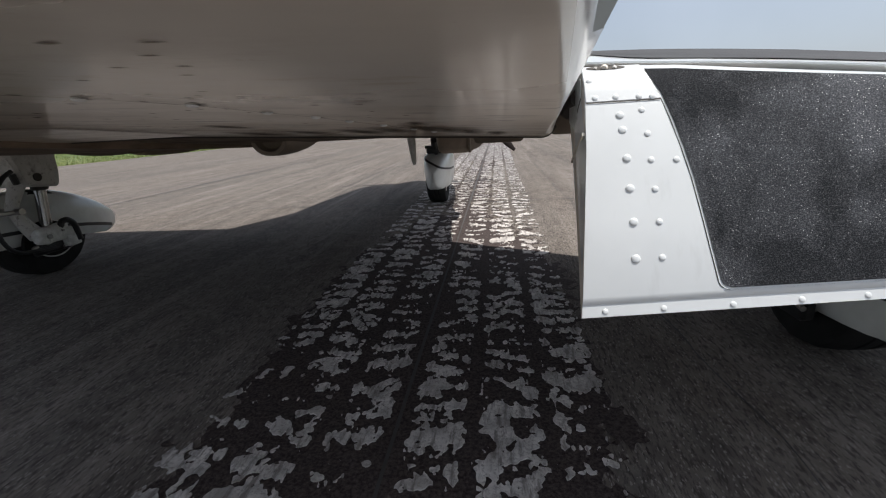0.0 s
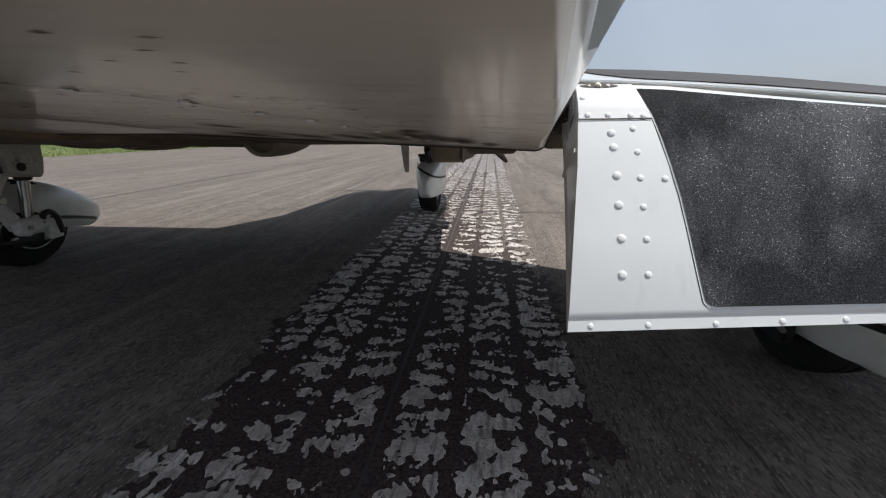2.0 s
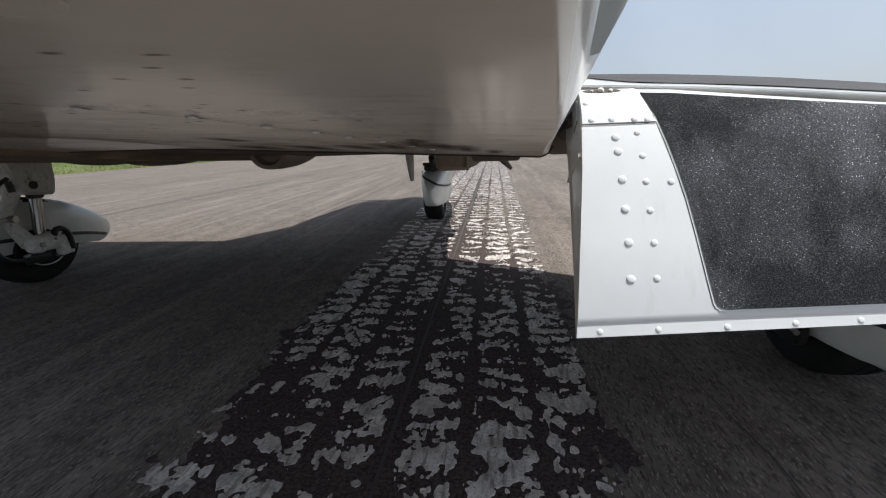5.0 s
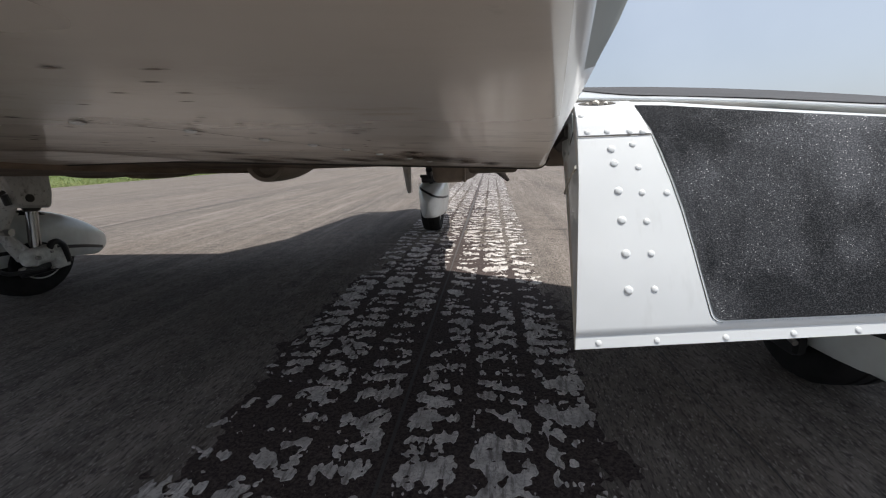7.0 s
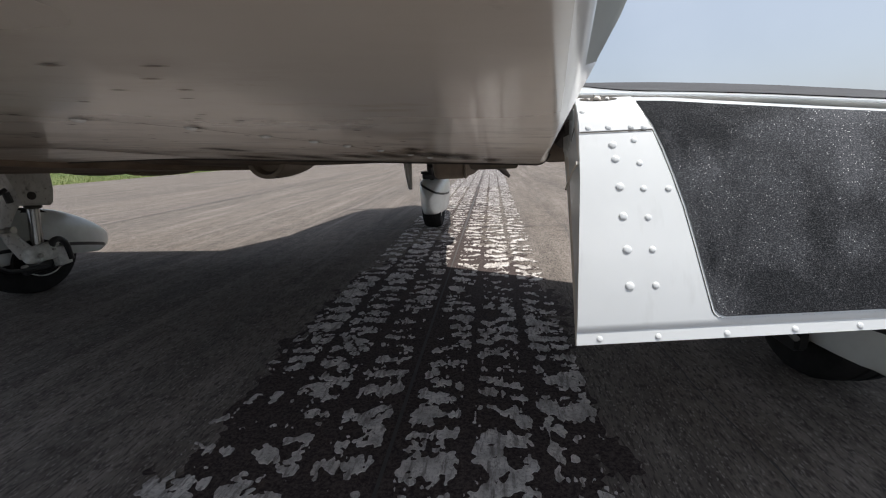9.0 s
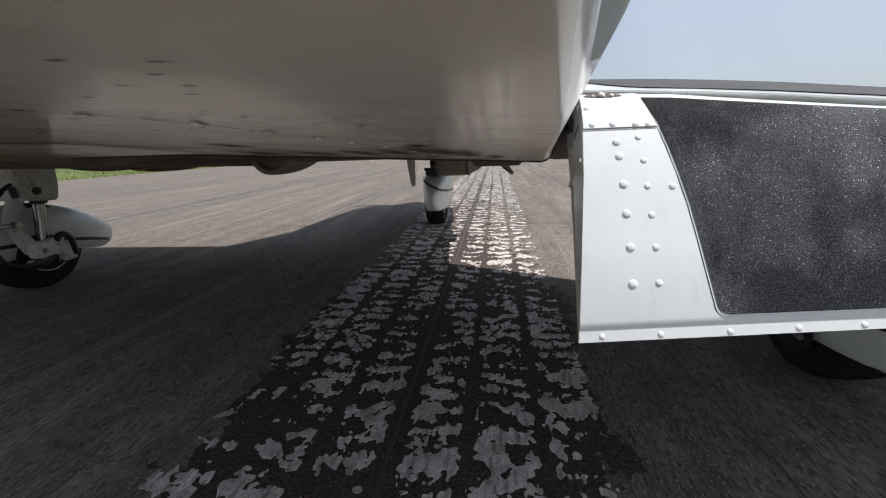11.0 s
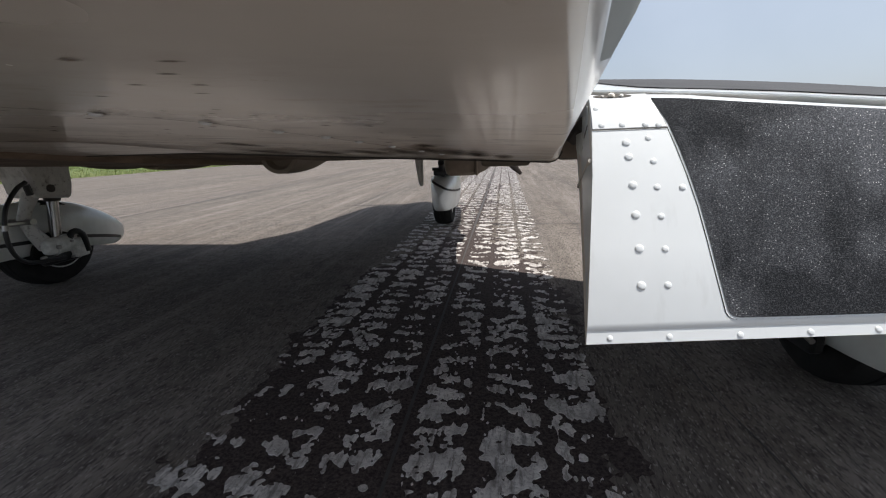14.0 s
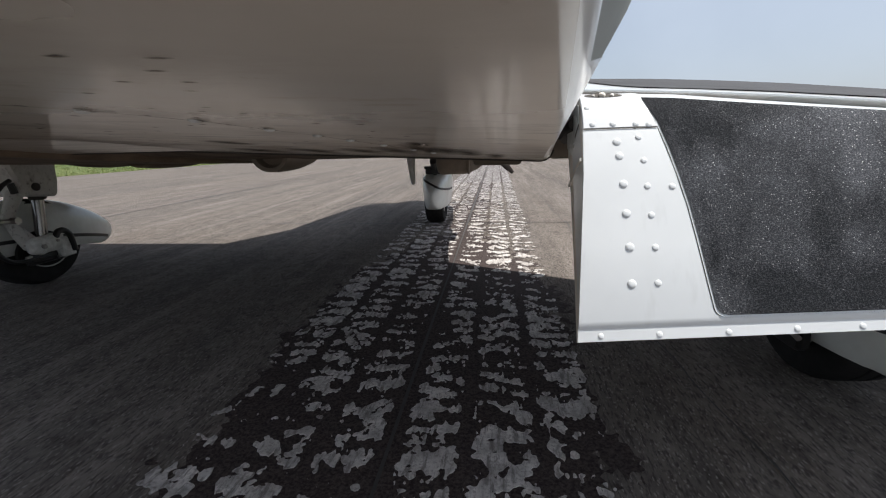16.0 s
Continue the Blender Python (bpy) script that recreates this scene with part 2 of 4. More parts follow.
M_WEDGE.color(M_WEDGE.mix(M_WEDGE.ramp(_n, (0.36, 0.0), (0.64, 1.0)), (0.44, 0.37, 0.30), (0.66, 0.59, 0.51)))

M_LINE = Mat("dirt_line", 0.8, spec=0.1)
M_LINE.color(M_LINE.mix(M_LINE.noise(40), (0.07, 0.052, 0.040), (0.17, 0.135, 0.108)))


def smear_material(name, dark, pale, ragged, most):
    """A film of dirt that fades out raggedly towards its rim."""
    m = Mat(name, 0.75, spec=0.1)
    m.color(m.mix(m.noise(40), dark, pale))
    place = m.nt.nodes.new("ShaderNodeMapping")
    place.inputs["Location"].default_value, place.inputs["Scale"].default_value = (-1, -1, 0), (2, 2, 0)
    m.link(m.nt.nodes.new("ShaderNodeTexCoord").outputs["Generated"], place.inputs["Vector"])
    away = m.nt.nodes.new("ShaderNodeVectorMath")
    away.operation = "LENGTH"
    m.link(place.outputs[0], away.inputs[0])
    rag = m.math("ADD", away.outputs["Value"], m.math("MULTIPLY", m.noise(ragged, 5, 0.65), 0.5))
    m.link(m.ramp(rag, (0.35, most), (1.0, 0.0)), m.bsdf.inputs["Alpha"])
    return m


M_OIL = smear_material("oil_smear", (0.085, 0.060, 0.042), (0.16, 0.118, 0.085), 420, 0.85)
M_STAIN = smear_material("oil_stain", (0.070, 0.048, 0.032), (0.15, 0.108, 0.076), 70, 0.72)

M_SKID = Mat("black_grit_walkway", 0.85, spec=0.12)
_v = M_SKID.cells(820, out="Color")
_vd = M_SKID.cells(820)
_n = M_SKID.noise(9, 5, 0.62, co=M_SKID.coords((1.0, 1.0, 0.55), 0.5), distort=0.5)
_w = M_SKID.noise(2.6, 3, 0.5, co=M_SKID.coords((1.0, 1.0, 1.6)))
_f = M_SKID.noise(900, 3, 0.75, co=M_SKID.coords((0.75, 1.0, 1.25)))
_m = M_SKID.mix(0.5, _n, _w)
_sc = M_SKID.mix(M_SKID.ramp(_m, (0.43, 0.0), (0.57, 1.0)), (0.013, 0.014, 0.017), (0.054, 0.057, 0.066))
_sc = M_SKID.mix(M_SKID.math("MULTIPLY", M_SKID.ramp(_f, (0.50, 0.0), (0.60, 1.0)), M_SKID.ramp(_m, (0.42, 0.22), (0.58, 0.80))), _sc, (0.205, 0.210, 0.225))
_dot = M_SKID.math("MULTIPLY", M_SKID.ramp(_v, (0.85, 0.0), (0.86, 1.0)), M_SKID.ramp(_vd, (0.30, 1.0), (0.46, 0.0)))
_dot = M_SKID.math("MULTIPLY", _dot, M_SKID.ramp(_m, (0.42, 0.06), (0.58, 1.0)))
M_SKID.color(M_SKID.mix(_dot, _sc, (0.85, 0.85, 0.85))).bump(_f, 0.7, 0.0012)

M_BLACK = Mat("black_paint", 0.4)
M_BLACK.color(M_BLACK.mix(M_BLACK.noise(30), (0.012, 0.012, 0.014), (0.03, 0.03, 0.032)))
M_BLADE_PAINT = Mat("dark_blade_paint", 0.8, spec=0.1)
M_BLADE_PAINT.color(M_BLADE_PAINT.mix(M_BLADE_PAINT.noise(14), (0.014, 0.011, 0.010), (0.035, 0.029, 0.025)))
M_RUBBER = Mat("tyre_rubber", 0.9, spec=0.2)
M_RUBBER.color(M_RUBBER.mix(M_RUBBER.noise(25, 5), (0.009, 0.009, 0.009), (0.028, 0.027, 0.026))).bump(M_RUBBER.noise(90), 0.25, 0.002)
M_STEEL = Mat("worn_steel", 0.35, 0.9)
M_STEEL.color(M_STEEL.mix(M_STEEL.noise(18, 5), (0.28, 0.27, 0.26), (0.55, 0.54, 0.52)))
M_OLEO = Mat("oily_dark_steel", 0.22, 0.9)
M_OLEO.color(M_OLEO.mix(M_OLEO.noise(18, 5), (0.16, 0.15, 0.145), (0.34, 0.33, 0.32)))
M_CAST = Mat("painted_casting", 0.5)
_cc = M_CAST.mix(M_CAST.noise(20, 5, 0.65), (0.46, 0.445, 0.42), (0.74, 0.73, 0.70))
_cc = M_CAST.mix(M_CAST.ramp(M_CAST.noise(13, 6, 0.7, co=M_CAST.coords((1.0, 1.0, 0.5))), (0.50, 0.0), (0.68, 0.75)), _cc, (0.17, 0.145, 0.12))
M_CAST.color(M_CAST.mix(M_CAST.ramp(M_CAST.noise(60, 5, 0.7), (0.56, 0.0), (0.68, 0.7)), _cc, (0.085, 0.072, 0.06))).bump(M_CAST.noise(120, 4, 0.7), 0.2, 0.002)
M_DARK = Mat("dark_recess", 0.8)
M_DARK.color(M_DARK.mix(M_DARK.noise(20), (0.03, 0.026, 0.022), (0.08, 0.07, 0.06)))


M_LEAF = Mat("tree_leaves", 0.75)
_r = M_LEAF.nt.nodes.new("ShaderNodeNewGeometry").outputs["Random Per Island"]
M_LEAF.color(M_LEAF.ramp(_r, (0.0, (0.022, 0.045, 0.014)), (1.0, (0.075, 0.115, 0.032))))
M_BARK = Mat("bark", 0.9)
M_BARK.color(M_BARK.mix(M_BARK.noise(6), (0.06, 0.045, 0.03), (0.14, 0.11, 0.08)))
M_HILL = Mat("forested_hills", 0.95)
_h = M_HILL.noise(0.012, 6, 0.65)
M_HILL.color(M_HILL.mix(M_HILL.ramp(_h, (0.35, 0.0), (0.65, 1.0)), (0.035, 0.062, 0.030), (0.085, 0.115, 0.050)))
M_SHED = Mat("white_sheet_metal", 0.5)
M_SHED.color(M_SHED.mix(M_SHED.noise(0.6), (0.62, 0.63, 0.63), (0.78, 0.78, 0.77)))
M_ROOF = Mat("grey_roof_sheet", 0.6)
M_ROOF.color(M_ROOF.mix(M_ROOF.noise(0.8), (0.28, 0.27, 0.26), (0.42, 0.41, 0.39)))


# ---- building helpers ----
def mesh_ob(name, bm, mat, parent=None, label="", sharp=35, smooth=True):
    bmesh.ops.recalc_face_normals(bm, faces=bm.faces)
    me = bpy.data.meshes.new(name)
    for fc in bm.faces:
        fc.smooth = smooth
    bm.to_mesh(me)
    bm.free()
    me.materials.append(mat.m)
    if smooth:
        me.set_sharp_from_angle(angle=radians(sharp))
    ob = new(name, me)
    if parent is not None:
        ob.parent = parent
    return tagged(ob, label)


def part(name, bm, mat, parent, label="", sharp=35, smooth=True):
    return mesh_ob(name, bm, mat, parent, label, sharp, smooth)


def share(ob, parent, m):
    """A part that shares the mesh of another, at its own pose."""
    c = new(ob.name.split(".")[0], ob.data)
    c.parent = parent
    c.matrix_local = m
    return c


def loft(rings, closed=True, caps=True):
    """Skin over rings of equal length."""
    bm = bmesh.new()
    vs = [[bm.verts.new(p) for p in r] for r in rings]
    n = len(rings[0])
    for a, b in zip(vs, vs[1:]):
        for i in range(n if closed else n - 1):
            j = (i + 1) % n
            bm.faces.new((a[i], a[j], b[j], b[i]))
    if caps and closed:
        bm.faces.new(vs[0][::-1])
        bm.faces.new(vs[-1])
    return bm


def box(sx, sy, sz, at=(0, 0, 0), bevel=0.0, seg=2, bm=None, taper=1.0):
    """A bevelled block; taper: how wide its lower face is against its upper one."""
    own = bmesh.new()
    bmesh.ops.create_cube(own, size=1)
    for v in own.verts:
        k = taper if v.co.z < 0 else 1.0
        v.co = Vector((v.co.x * sx * k, v.co.y * sy * k, v.co.z * sz))
    if bevel:
        bmesh.ops.bevel(own, geom=own.edges[:], offset=bevel, segments=seg, affect="EDGES", profile=0.5)
    bmesh.ops.translate(own, vec=Vector(at), verts=own.verts)
    return join(bm, own)


def join(bm, own):
    if bm is None:
        return own
    me = bpy.data.meshes.new("tmp")
    own.to_mesh(me)
    own.free()
    bm.from_mesh(me)
    bpy.data.meshes.remove(me)
    return bm


def tube(points, r, n=10, bm=None, ends=None):
    """A round bar along points; ends: radii at its two ends."""
    pts = [Vector(p) for p in points]
    rings = []
    for i, p in enumerate(pts):
        d = (pts[min(i + 1, len(pts) - 1)] - pts[max(i - 1, 0)]).normalized()
        u = d.cross(Vector((0.31, 0.2, 0.93))).normalized()
        w = d.cross(u)
        k = i / max(1, len(pts) - 1)
        rr = r if ends is None else ends[0] * (1 - k) + ends[1] * k
        rings.append([p + rr * (math.cos(2 * math.pi * j / n) * u + math.sin(2 * math.pi * j / n) * w) for j in range(n)])
    return join(bm, loft(rings))


def lathe(profile, axis="x", n=48, at=(0, 0, 0), bm=None):
    """A turned body from (along, radius) pairs about an axis."""
    rings = []
    for a, r in profile:
        ring = []
        for j in range(n):
            c, s = r * math.cos(2 * math.pi * j / n), r * math.sin(2 * math.pi * j / n)
            p = {"x": (a, c, s), "y": (c, a, s), "z": (c, s, a)}[axis]
            ring.append(Vector(at) + Vector(p))
        rings.append(ring)
    return join(bm, loft(rings))


def curve_pts(pts, n=8):
    """Points smoothed by a Catmull-Rom curve."""
    p = [Vector(q) for q in pts]
    p = [2 * p[0] - p[1]] + p + [2 * p[-1] - p[-2]]
    out = []
    for i in range(1, len(p) - 2):
        for k in range(n):
            t = k / n
            a, b, c, d = p[i - 1], p[i], p[i + 1], p[i + 2]
            out.append(0.5 * (2 * b + (c - a) * t + (2 * a - 5 * b + 4 * c - d) * t * t + (3 * b - a - 3 * c + d) * t ** 3))
    out.append(p[-2])
    return out


def dome(r, h, n=12):
    """A rivet head, standing on z = 0."""
    rings = [[Vector((rr * math.cos(2 * math.pi * j / n), rr * math.sin(2 * math.pi * j / n), z)) for j in range(n)]
             for rr, z in ((r * 1.02, -0.0006), (r, h * 0.25), (r * 0.86, h * 0.62), (r * 0.55, h * 0.9), (r * 0.15, h))]
    return loft(rings)


def at_span(table, s):
    """Value at s from (s, value) pairs."""
    for (a, p), (b, q) in zip(table, table[1:]):
        if s <= b:
            return p + (q - p) * (s - a) / (b - a)
    return table[-1][1]


# ---- ground, runway, markings ----
bm = bmesh.new()
bmesh.ops.create_grid(bm, x_segments=60, y_segments=60, size=4200)
for v in bm.verts:
    v.co.z = -0.05
tagged(mesh_ob("ground", bm, M_GRASS), "flat green airfield meadow beside the runway", "ground", kind="structure")

RWY_L, RWY_R = -11.4, 13.0
bm = box(RWY_R - RWY_L, 1700, 0.3, ((RWY_L + RWY_R) / 2, 600, -0.15), 0.02)
runway = tagged(mesh_ob("runway", bm, M_ASPHALT), "wide weathered grey asphalt runway with faint wear lanes", "runway", kind="structure")


def ribbon(x0, x1, y0, y1, z, wob=0.0, step=0.5, ends=0.0):
    """A flat strip lengthwise on the runway with slightly uneven edges."""
    bm = bmesh.new()
    n = max(2, int((y1 - y0) / step))
    a = []
    for i in range(n + 1):
        y = y0 + (y1 - y0) * i / n
        e = wob * noise.noise(Vector((x0, y * 0.9, 3.1))) + 0.3 * wob * noise.noise(Vector((x0, y * 7.0, 1.1)))
        f2 = wob * noise.noise(Vector((x1, y * 0.9, 7.7))) + 0.3 * wob * noise.noise(Vector((x1, y * 7.0, 5.1)))
        a.append((bm.verts.new((x0 + e, y, z)), bm.verts.new((x1 + f2, y, z))))
    for (p, q), (r, s) in zip(a, a[1:]):
        bm.faces.new((p, q, s, r))
    return bm


# centre-line dashes, with touchdown-zone bars that the aircraft has left behind
STRIPE_L, STRIPE_R = -0.20, 0.68
GAP = 0.004
BANDS = ((-0.200, -0.062), (-0.050, 0.088), (0.098, 0.226), (0.256, 0.384), (0.394, 0.530), (0.542, 0.680))
NEAR_0, NEAR_1 = 0.15, 6.6
for y0, y1 in ((-92, -62), (-4, NEAR_0), (NEAR_1, 24), (52, 82), (110, 140), (168, 198), (226, 256)):
    for a, b in BANDS:
        bm = ribbon(a, b, y0, y1, 0.004, 0.005, 0.1 if y0 in (-4, NEAR_1) else 1.0)
        part("painted_band", bm, M_MARK, runway, "cracked and flaking white centre-line paint", smooth=False)
for y0, y1 in ((-92, -62), (-4, NEAR_0), (NEAR_1, 24), (52, 82), (110, 140), (168, 198), (226, 256)):
    part("paint_bed", ribbon(STRIPE_L + 0.005, STRIPE_R - 0.005, y0, y1, 0.002, 0.02, 0.1 if y0 in (-4, NEAR_1) else 1.0), M_BED, runway, "dark worn bed under the flaking paint", smooth=False)


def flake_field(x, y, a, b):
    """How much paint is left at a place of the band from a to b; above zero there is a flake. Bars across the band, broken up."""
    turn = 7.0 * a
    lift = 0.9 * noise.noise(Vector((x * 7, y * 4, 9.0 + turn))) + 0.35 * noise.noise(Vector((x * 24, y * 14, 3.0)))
    sun_thin = max(0.0, min(1.0, (y - 1.7) / 1.0))  # fewer, evener rungs ahead, thinned to dim the sunlit stretch
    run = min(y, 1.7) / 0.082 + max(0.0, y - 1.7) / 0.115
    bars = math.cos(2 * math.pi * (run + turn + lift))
    v = (0.22 + 0.20 * sun_thin) * bars - 0.12 + 0.36 * noise.noise(Vector((x * 17, y * 14, 0.3))) + 0.50 * noise.noise(Vector((x * 40, y * 33, 4.2))) + 0.54 * noise.noise(Vector((x * 112, y * 84, 8.1)))
    v += (0.50 - 0.32 * sun_thin) * noise.noise(Vector((x * 5, y * 2.6, 2.2))) + sun_thin * (0.45 * noise.noise(Vector((x * 80, y * 46, 5.5))) - 0.13)
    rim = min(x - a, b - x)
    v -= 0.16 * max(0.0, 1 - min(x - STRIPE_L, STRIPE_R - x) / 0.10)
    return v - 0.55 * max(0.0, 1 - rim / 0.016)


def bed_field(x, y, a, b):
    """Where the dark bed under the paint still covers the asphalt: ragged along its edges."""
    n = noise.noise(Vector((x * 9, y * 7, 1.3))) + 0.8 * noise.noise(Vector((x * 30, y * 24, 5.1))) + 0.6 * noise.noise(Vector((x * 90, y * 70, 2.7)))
    # bed left out ahead to even the tone of the sunlit stretch
    sun_thin = max(0.0, min(1.0, (y - 1.9) / 0.9))
    return min(x - a, b - x) - 0.075 + 0.07 * n - sun_thin * (0.34 - 0.20 * n)


def stuff_part(name, verts, faces, mat, label, kind):
    used = sorted({i for fc in faces for i in fc})
    at = {v: k for k, v in enumerate(used)}
    me = bpy.data.meshes.new(name)
    me.from_pydata([verts[i] for i in used], [], [tuple(at[i] for i in fc) for fc in faces])
    me.materials.append(mat.m)
    o = new(name, me)
    o.parent = runway
    return tagged(o, label, kind=kind)


def islands(name, field, mat, label, a, b, y0, y1, z, cell=0.0056, single="", count=0, until=0.0):
    """Raised flat islands between x = a and b with thin broken edges, where the field is above zero.
    The count largest ones nearer than y = until become parts of their own, named single."""
    nx, ny = int((b - a) / cell), int((y1 - y0) / cell)
    dx, dy = (b - a) / nx, (y1 - y0) / ny
    f = [[field(a + i * dx, y0 + j * dy, a, b) for i in range(nx + 1)] for j in range(ny + 1)]
    verts, cells = [], {}
    for j in range(ny):
        for i in range(nx):
            c = ((i, j), (i + 1, j), (i + 1, j + 1), (i, j + 1))
            val = [f[q][p] for p, q in c]
            if max(val) <= 0:
                continue
            ring, cuts = [], []
            for k in range(4):
                (p, q), (r, s) = c[k], c[(k + 1) % 4]
                u, w = val[k], val[(k + 1) % 4]
                if u > 0:
                    ring.append((a + p * dx, y0 + q * dy))
                if (u > 0) != (w > 0):
                    t = u / (u - w)
                    ring.append((a + (p + (r - p) * t) * dx, y0 + (q + (s - q) * t) * dy))
                    cuts.append(len(ring) - 1)
            n0 = len(verts)
            verts += [(x, y, z) for x, y in ring]
            own = [tuple(range(n0, n0 + len(ring)))]
            if len(cuts) == 2:
                n1 = len(verts)
                verts += [(ring[m][0], ring[m][1], min(0.0015, z - 0.0005)) for m in cuts]
                own.append((n0 + cuts[0], n0 + cuts[1], n1 + 1, n1))
            cells[i, j] = own
    groups, seen = [], set()
    for start in cells:
        if start in seen:
            continue
        seen.add(start)
        todo, mine = [start], []
        while todo:
            i, j = todo.pop()
            mine.append((i, j))
            for n, e in (((i + 1, j), (f[j][i + 1], f[j + 1][i + 1])), ((i - 1, j), (f[j][i], f[j + 1][i])),
                         ((i, j + 1), (f[j + 1][i], f[j + 1][i + 1])), ((i, j - 1), (f[j][i], f[j][i + 1]))):
                if n in cells and n not in seen and max(e) > 0:
                    seen.add(n)
                    todo.append(n)
        groups.append(mine)
    near = [g for g in groups if y0 + dy * max(j for _, j in g) < until]
    near = sorted(near, key=len, reverse=True)[:count]
    taken = {c for g in near for c in g}
    for g in near:
        stuff_part(single, verts, [fc for c in g for fc in cells[c]], mat, "", "")
    stuff_part(name, verts, [fc for c, own in cells.items() if c not in taken for fc in own], mat, label, "stuff")


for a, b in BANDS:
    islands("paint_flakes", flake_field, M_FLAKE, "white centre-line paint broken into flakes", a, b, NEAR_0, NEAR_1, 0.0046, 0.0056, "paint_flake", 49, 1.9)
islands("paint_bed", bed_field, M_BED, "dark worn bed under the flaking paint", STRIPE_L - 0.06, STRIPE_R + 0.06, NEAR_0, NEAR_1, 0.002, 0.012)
for x0 in (-4.6, -2.2, 2.0, 4.4):
    part("touchdown_bar", ribbon(x0, x0 + 1.3, -58, -36, 0.004, 0.02, 0.5), M_MARK, runway, "cracked white touchdown-zone paint bar", smooth=False)

for x, w, wob in ((-3.2, 0.030, 0.02), (0.235, 0.012, 0.006), (-1.08, 0.012, 0.01), (-7.3, 0.03, 0.05), (4.9, 0.03, 0.04), (10.1, 0.03, 0.05)):
    part("seam", ribbon(x, x + w, 4.3 if x == -1.08 else -40, 30 if x == -1.08 else 260, 0.003, wob, 0.4), M_SEAM, runway, "dark sealed paving joint", smooth=False)
# a thin jagged crack beside the centre line
bm = bmesh.new()
row = []
for i in range(240):
    y = 0.6 + 0.06 * i
    x = 0.93 + 0.05 * noise.noise(Vector((0, y * 0.7, 4.4))) + 0.018 * noise.noise(Vector((2, y * 5.0, 1.4)))
    w = 0.0014 + 0.0014 * noise.noise(Vector((5, y * 3, 0)))
    row.append((bm.verts.new((x - w, y, 0.0034)), bm.verts.new((x + w, y, 0.0034))))
for (p, q), (r, t) in zip(row, row[1:]):
    bm.faces.new((p, q, t, r))
part("crack", bm, M_SEAM, runway, "thin jagged lengthwise crack", smooth=False)
# a crack that runs across by the nose wheel
pts = [(-1.4 + 0.05 * i, 3.18 + 0.05 * noise.noise(Vector((i * 0.12, 0, 0)))) for i in range(60)]
bm = bmesh.new()
row = [(bm.verts.new((x, y, 0.0034)), bm.verts.new((x, y + 0.012 + 0.008 * noise.noise(Vector((x * 3, 2, 0))), 0.0034))) for x, y in pts]
for (p, q), (r, s) in zip(row, row[1:]):
    bm.faces.new((p, r, s, q))
part("crack", bm, M_SEAM, runway, "thin crack across the asphalt", smooth=False)


# ---- the aircraft ----
plane = tagged(new("light_aircraft"), "white low-wing light aircraft, flaps down, on the asphalt runway", "airplane")


def section(y, zb, zt, hw, rb, rt, shift=0.0, tilt=0.0, n=7):
    """A rounded box section of the fuselage, from the lower right corner round; tilt lifts the belly towards the left."""
    pts = []
    for cx, cz, r, a0 in ((hw - rb, zb + rb, rb, -90), (hw - rt, zt - rt, rt, 0), (-hw + rt, zt - rt, rt, 90), (-hw + rb, zb + rb, rb, 180)):
        for k in range(n):
            a = radians(a0 + 90 * k / (n - 1))
            pts.append(Vector((cx + r * math.cos(a), y, cz + r * math.sin(a))))
    for k in range(1, 12):
        pts.append(Vector((-(hw - rb) + 2 * (hw - rb) * k / 12, y, zb)))
    for p in pts:
        p.z += tilt * (0.45 - max(p.x, -0.25)) * max(0.0, 1 - (p.z - zb) / (zt - zb))
        p.x += shift
    return pts


BELLY_TILT = 0.05


def belly_z(x, y):
    """Height of the flat belly, which drops a little forwards and rises towards the left."""
    return 0.6136 - 0.074 * y + BELLY_TILT * (0.45 - max(x, -0.25))


def aft_section(y, hw, zt, rt, lip=0.0):
    """A section of the rear fuselage: flat belly, leaning lower sides, rounded top."""
    pts = []
    z = lambda x: belly_z(x, y) + lip
    c = at_span(((-5.0, 1.0), (0.25, 1.0), (0.6, 0.45), (1.0, 0.45)), y)  # the lower corner is softer towards the tail
    f = at_span(((-5.0, 0.029), (0.5, 0.029), (0.9, 0.042), (1.0, 0.042)), y)  # the sides flare towards the wing
    lean = ((0.0, -0.002), (0.004, -0.0005), (0.060, f), (0.075, f + 0.005), (0.20, f + 0.021))
    grey_from = at_span(((-5.0, 0.0055), (0.09, 0.0055), (0.19, 0.012), (0.25, 0.028), (0.3, 0.040), (0.4, 0.064), (0.5, 0.088), (1.0, 0.17)), y)
    e = at_span(((-5.0, 0.0), (0.55, 0.0), (0.9, 1.0), (1.0, 1.0)), y)  # and rounds off at the lip
    right = [(hw - 0.009 * c - 0.010 * e, 0.0), (hw - 0.0045 * c - 0.003 * e, 0.0010 + 0.0016 * e)]
    right += [(hw + at_span(lean, h), h) for h in (0.004 + 0.004 * e, grey_from, max(0.060, grey_from + 0.02), 0.20)]
    for x, h in right:
        pts.append(Vector((x, y, z(hw) + h)))
    for sgn in (1, -1):
        for k in range(7):
            a = radians((0 if sgn > 0 else 90) + 15 * k)
            pts.append(Vector((sgn * (hw + f + 0.031 - rt) + rt * math.cos(a), y, zt - rt + rt * math.sin(a))))
    fill = 0.34 * max(0.0, min(1.0, (y - 0.55) / 0.35))  # the left side swells into the wing root
    for x, h in right[::-1]:
        pts.append(Vector((-x - fill * (1 if h < 0.1 else 0.3), y, z(-hw) + h)))
    for k in range(1, 14):
        x = -(hw - 0.009 * c - 0.010 * e + fill) + (2 * (hw - 0.009 * c - 0.010 * e) + fill) * k / 14
        pts.append(Vector((x, y, z(x))))
    return pts


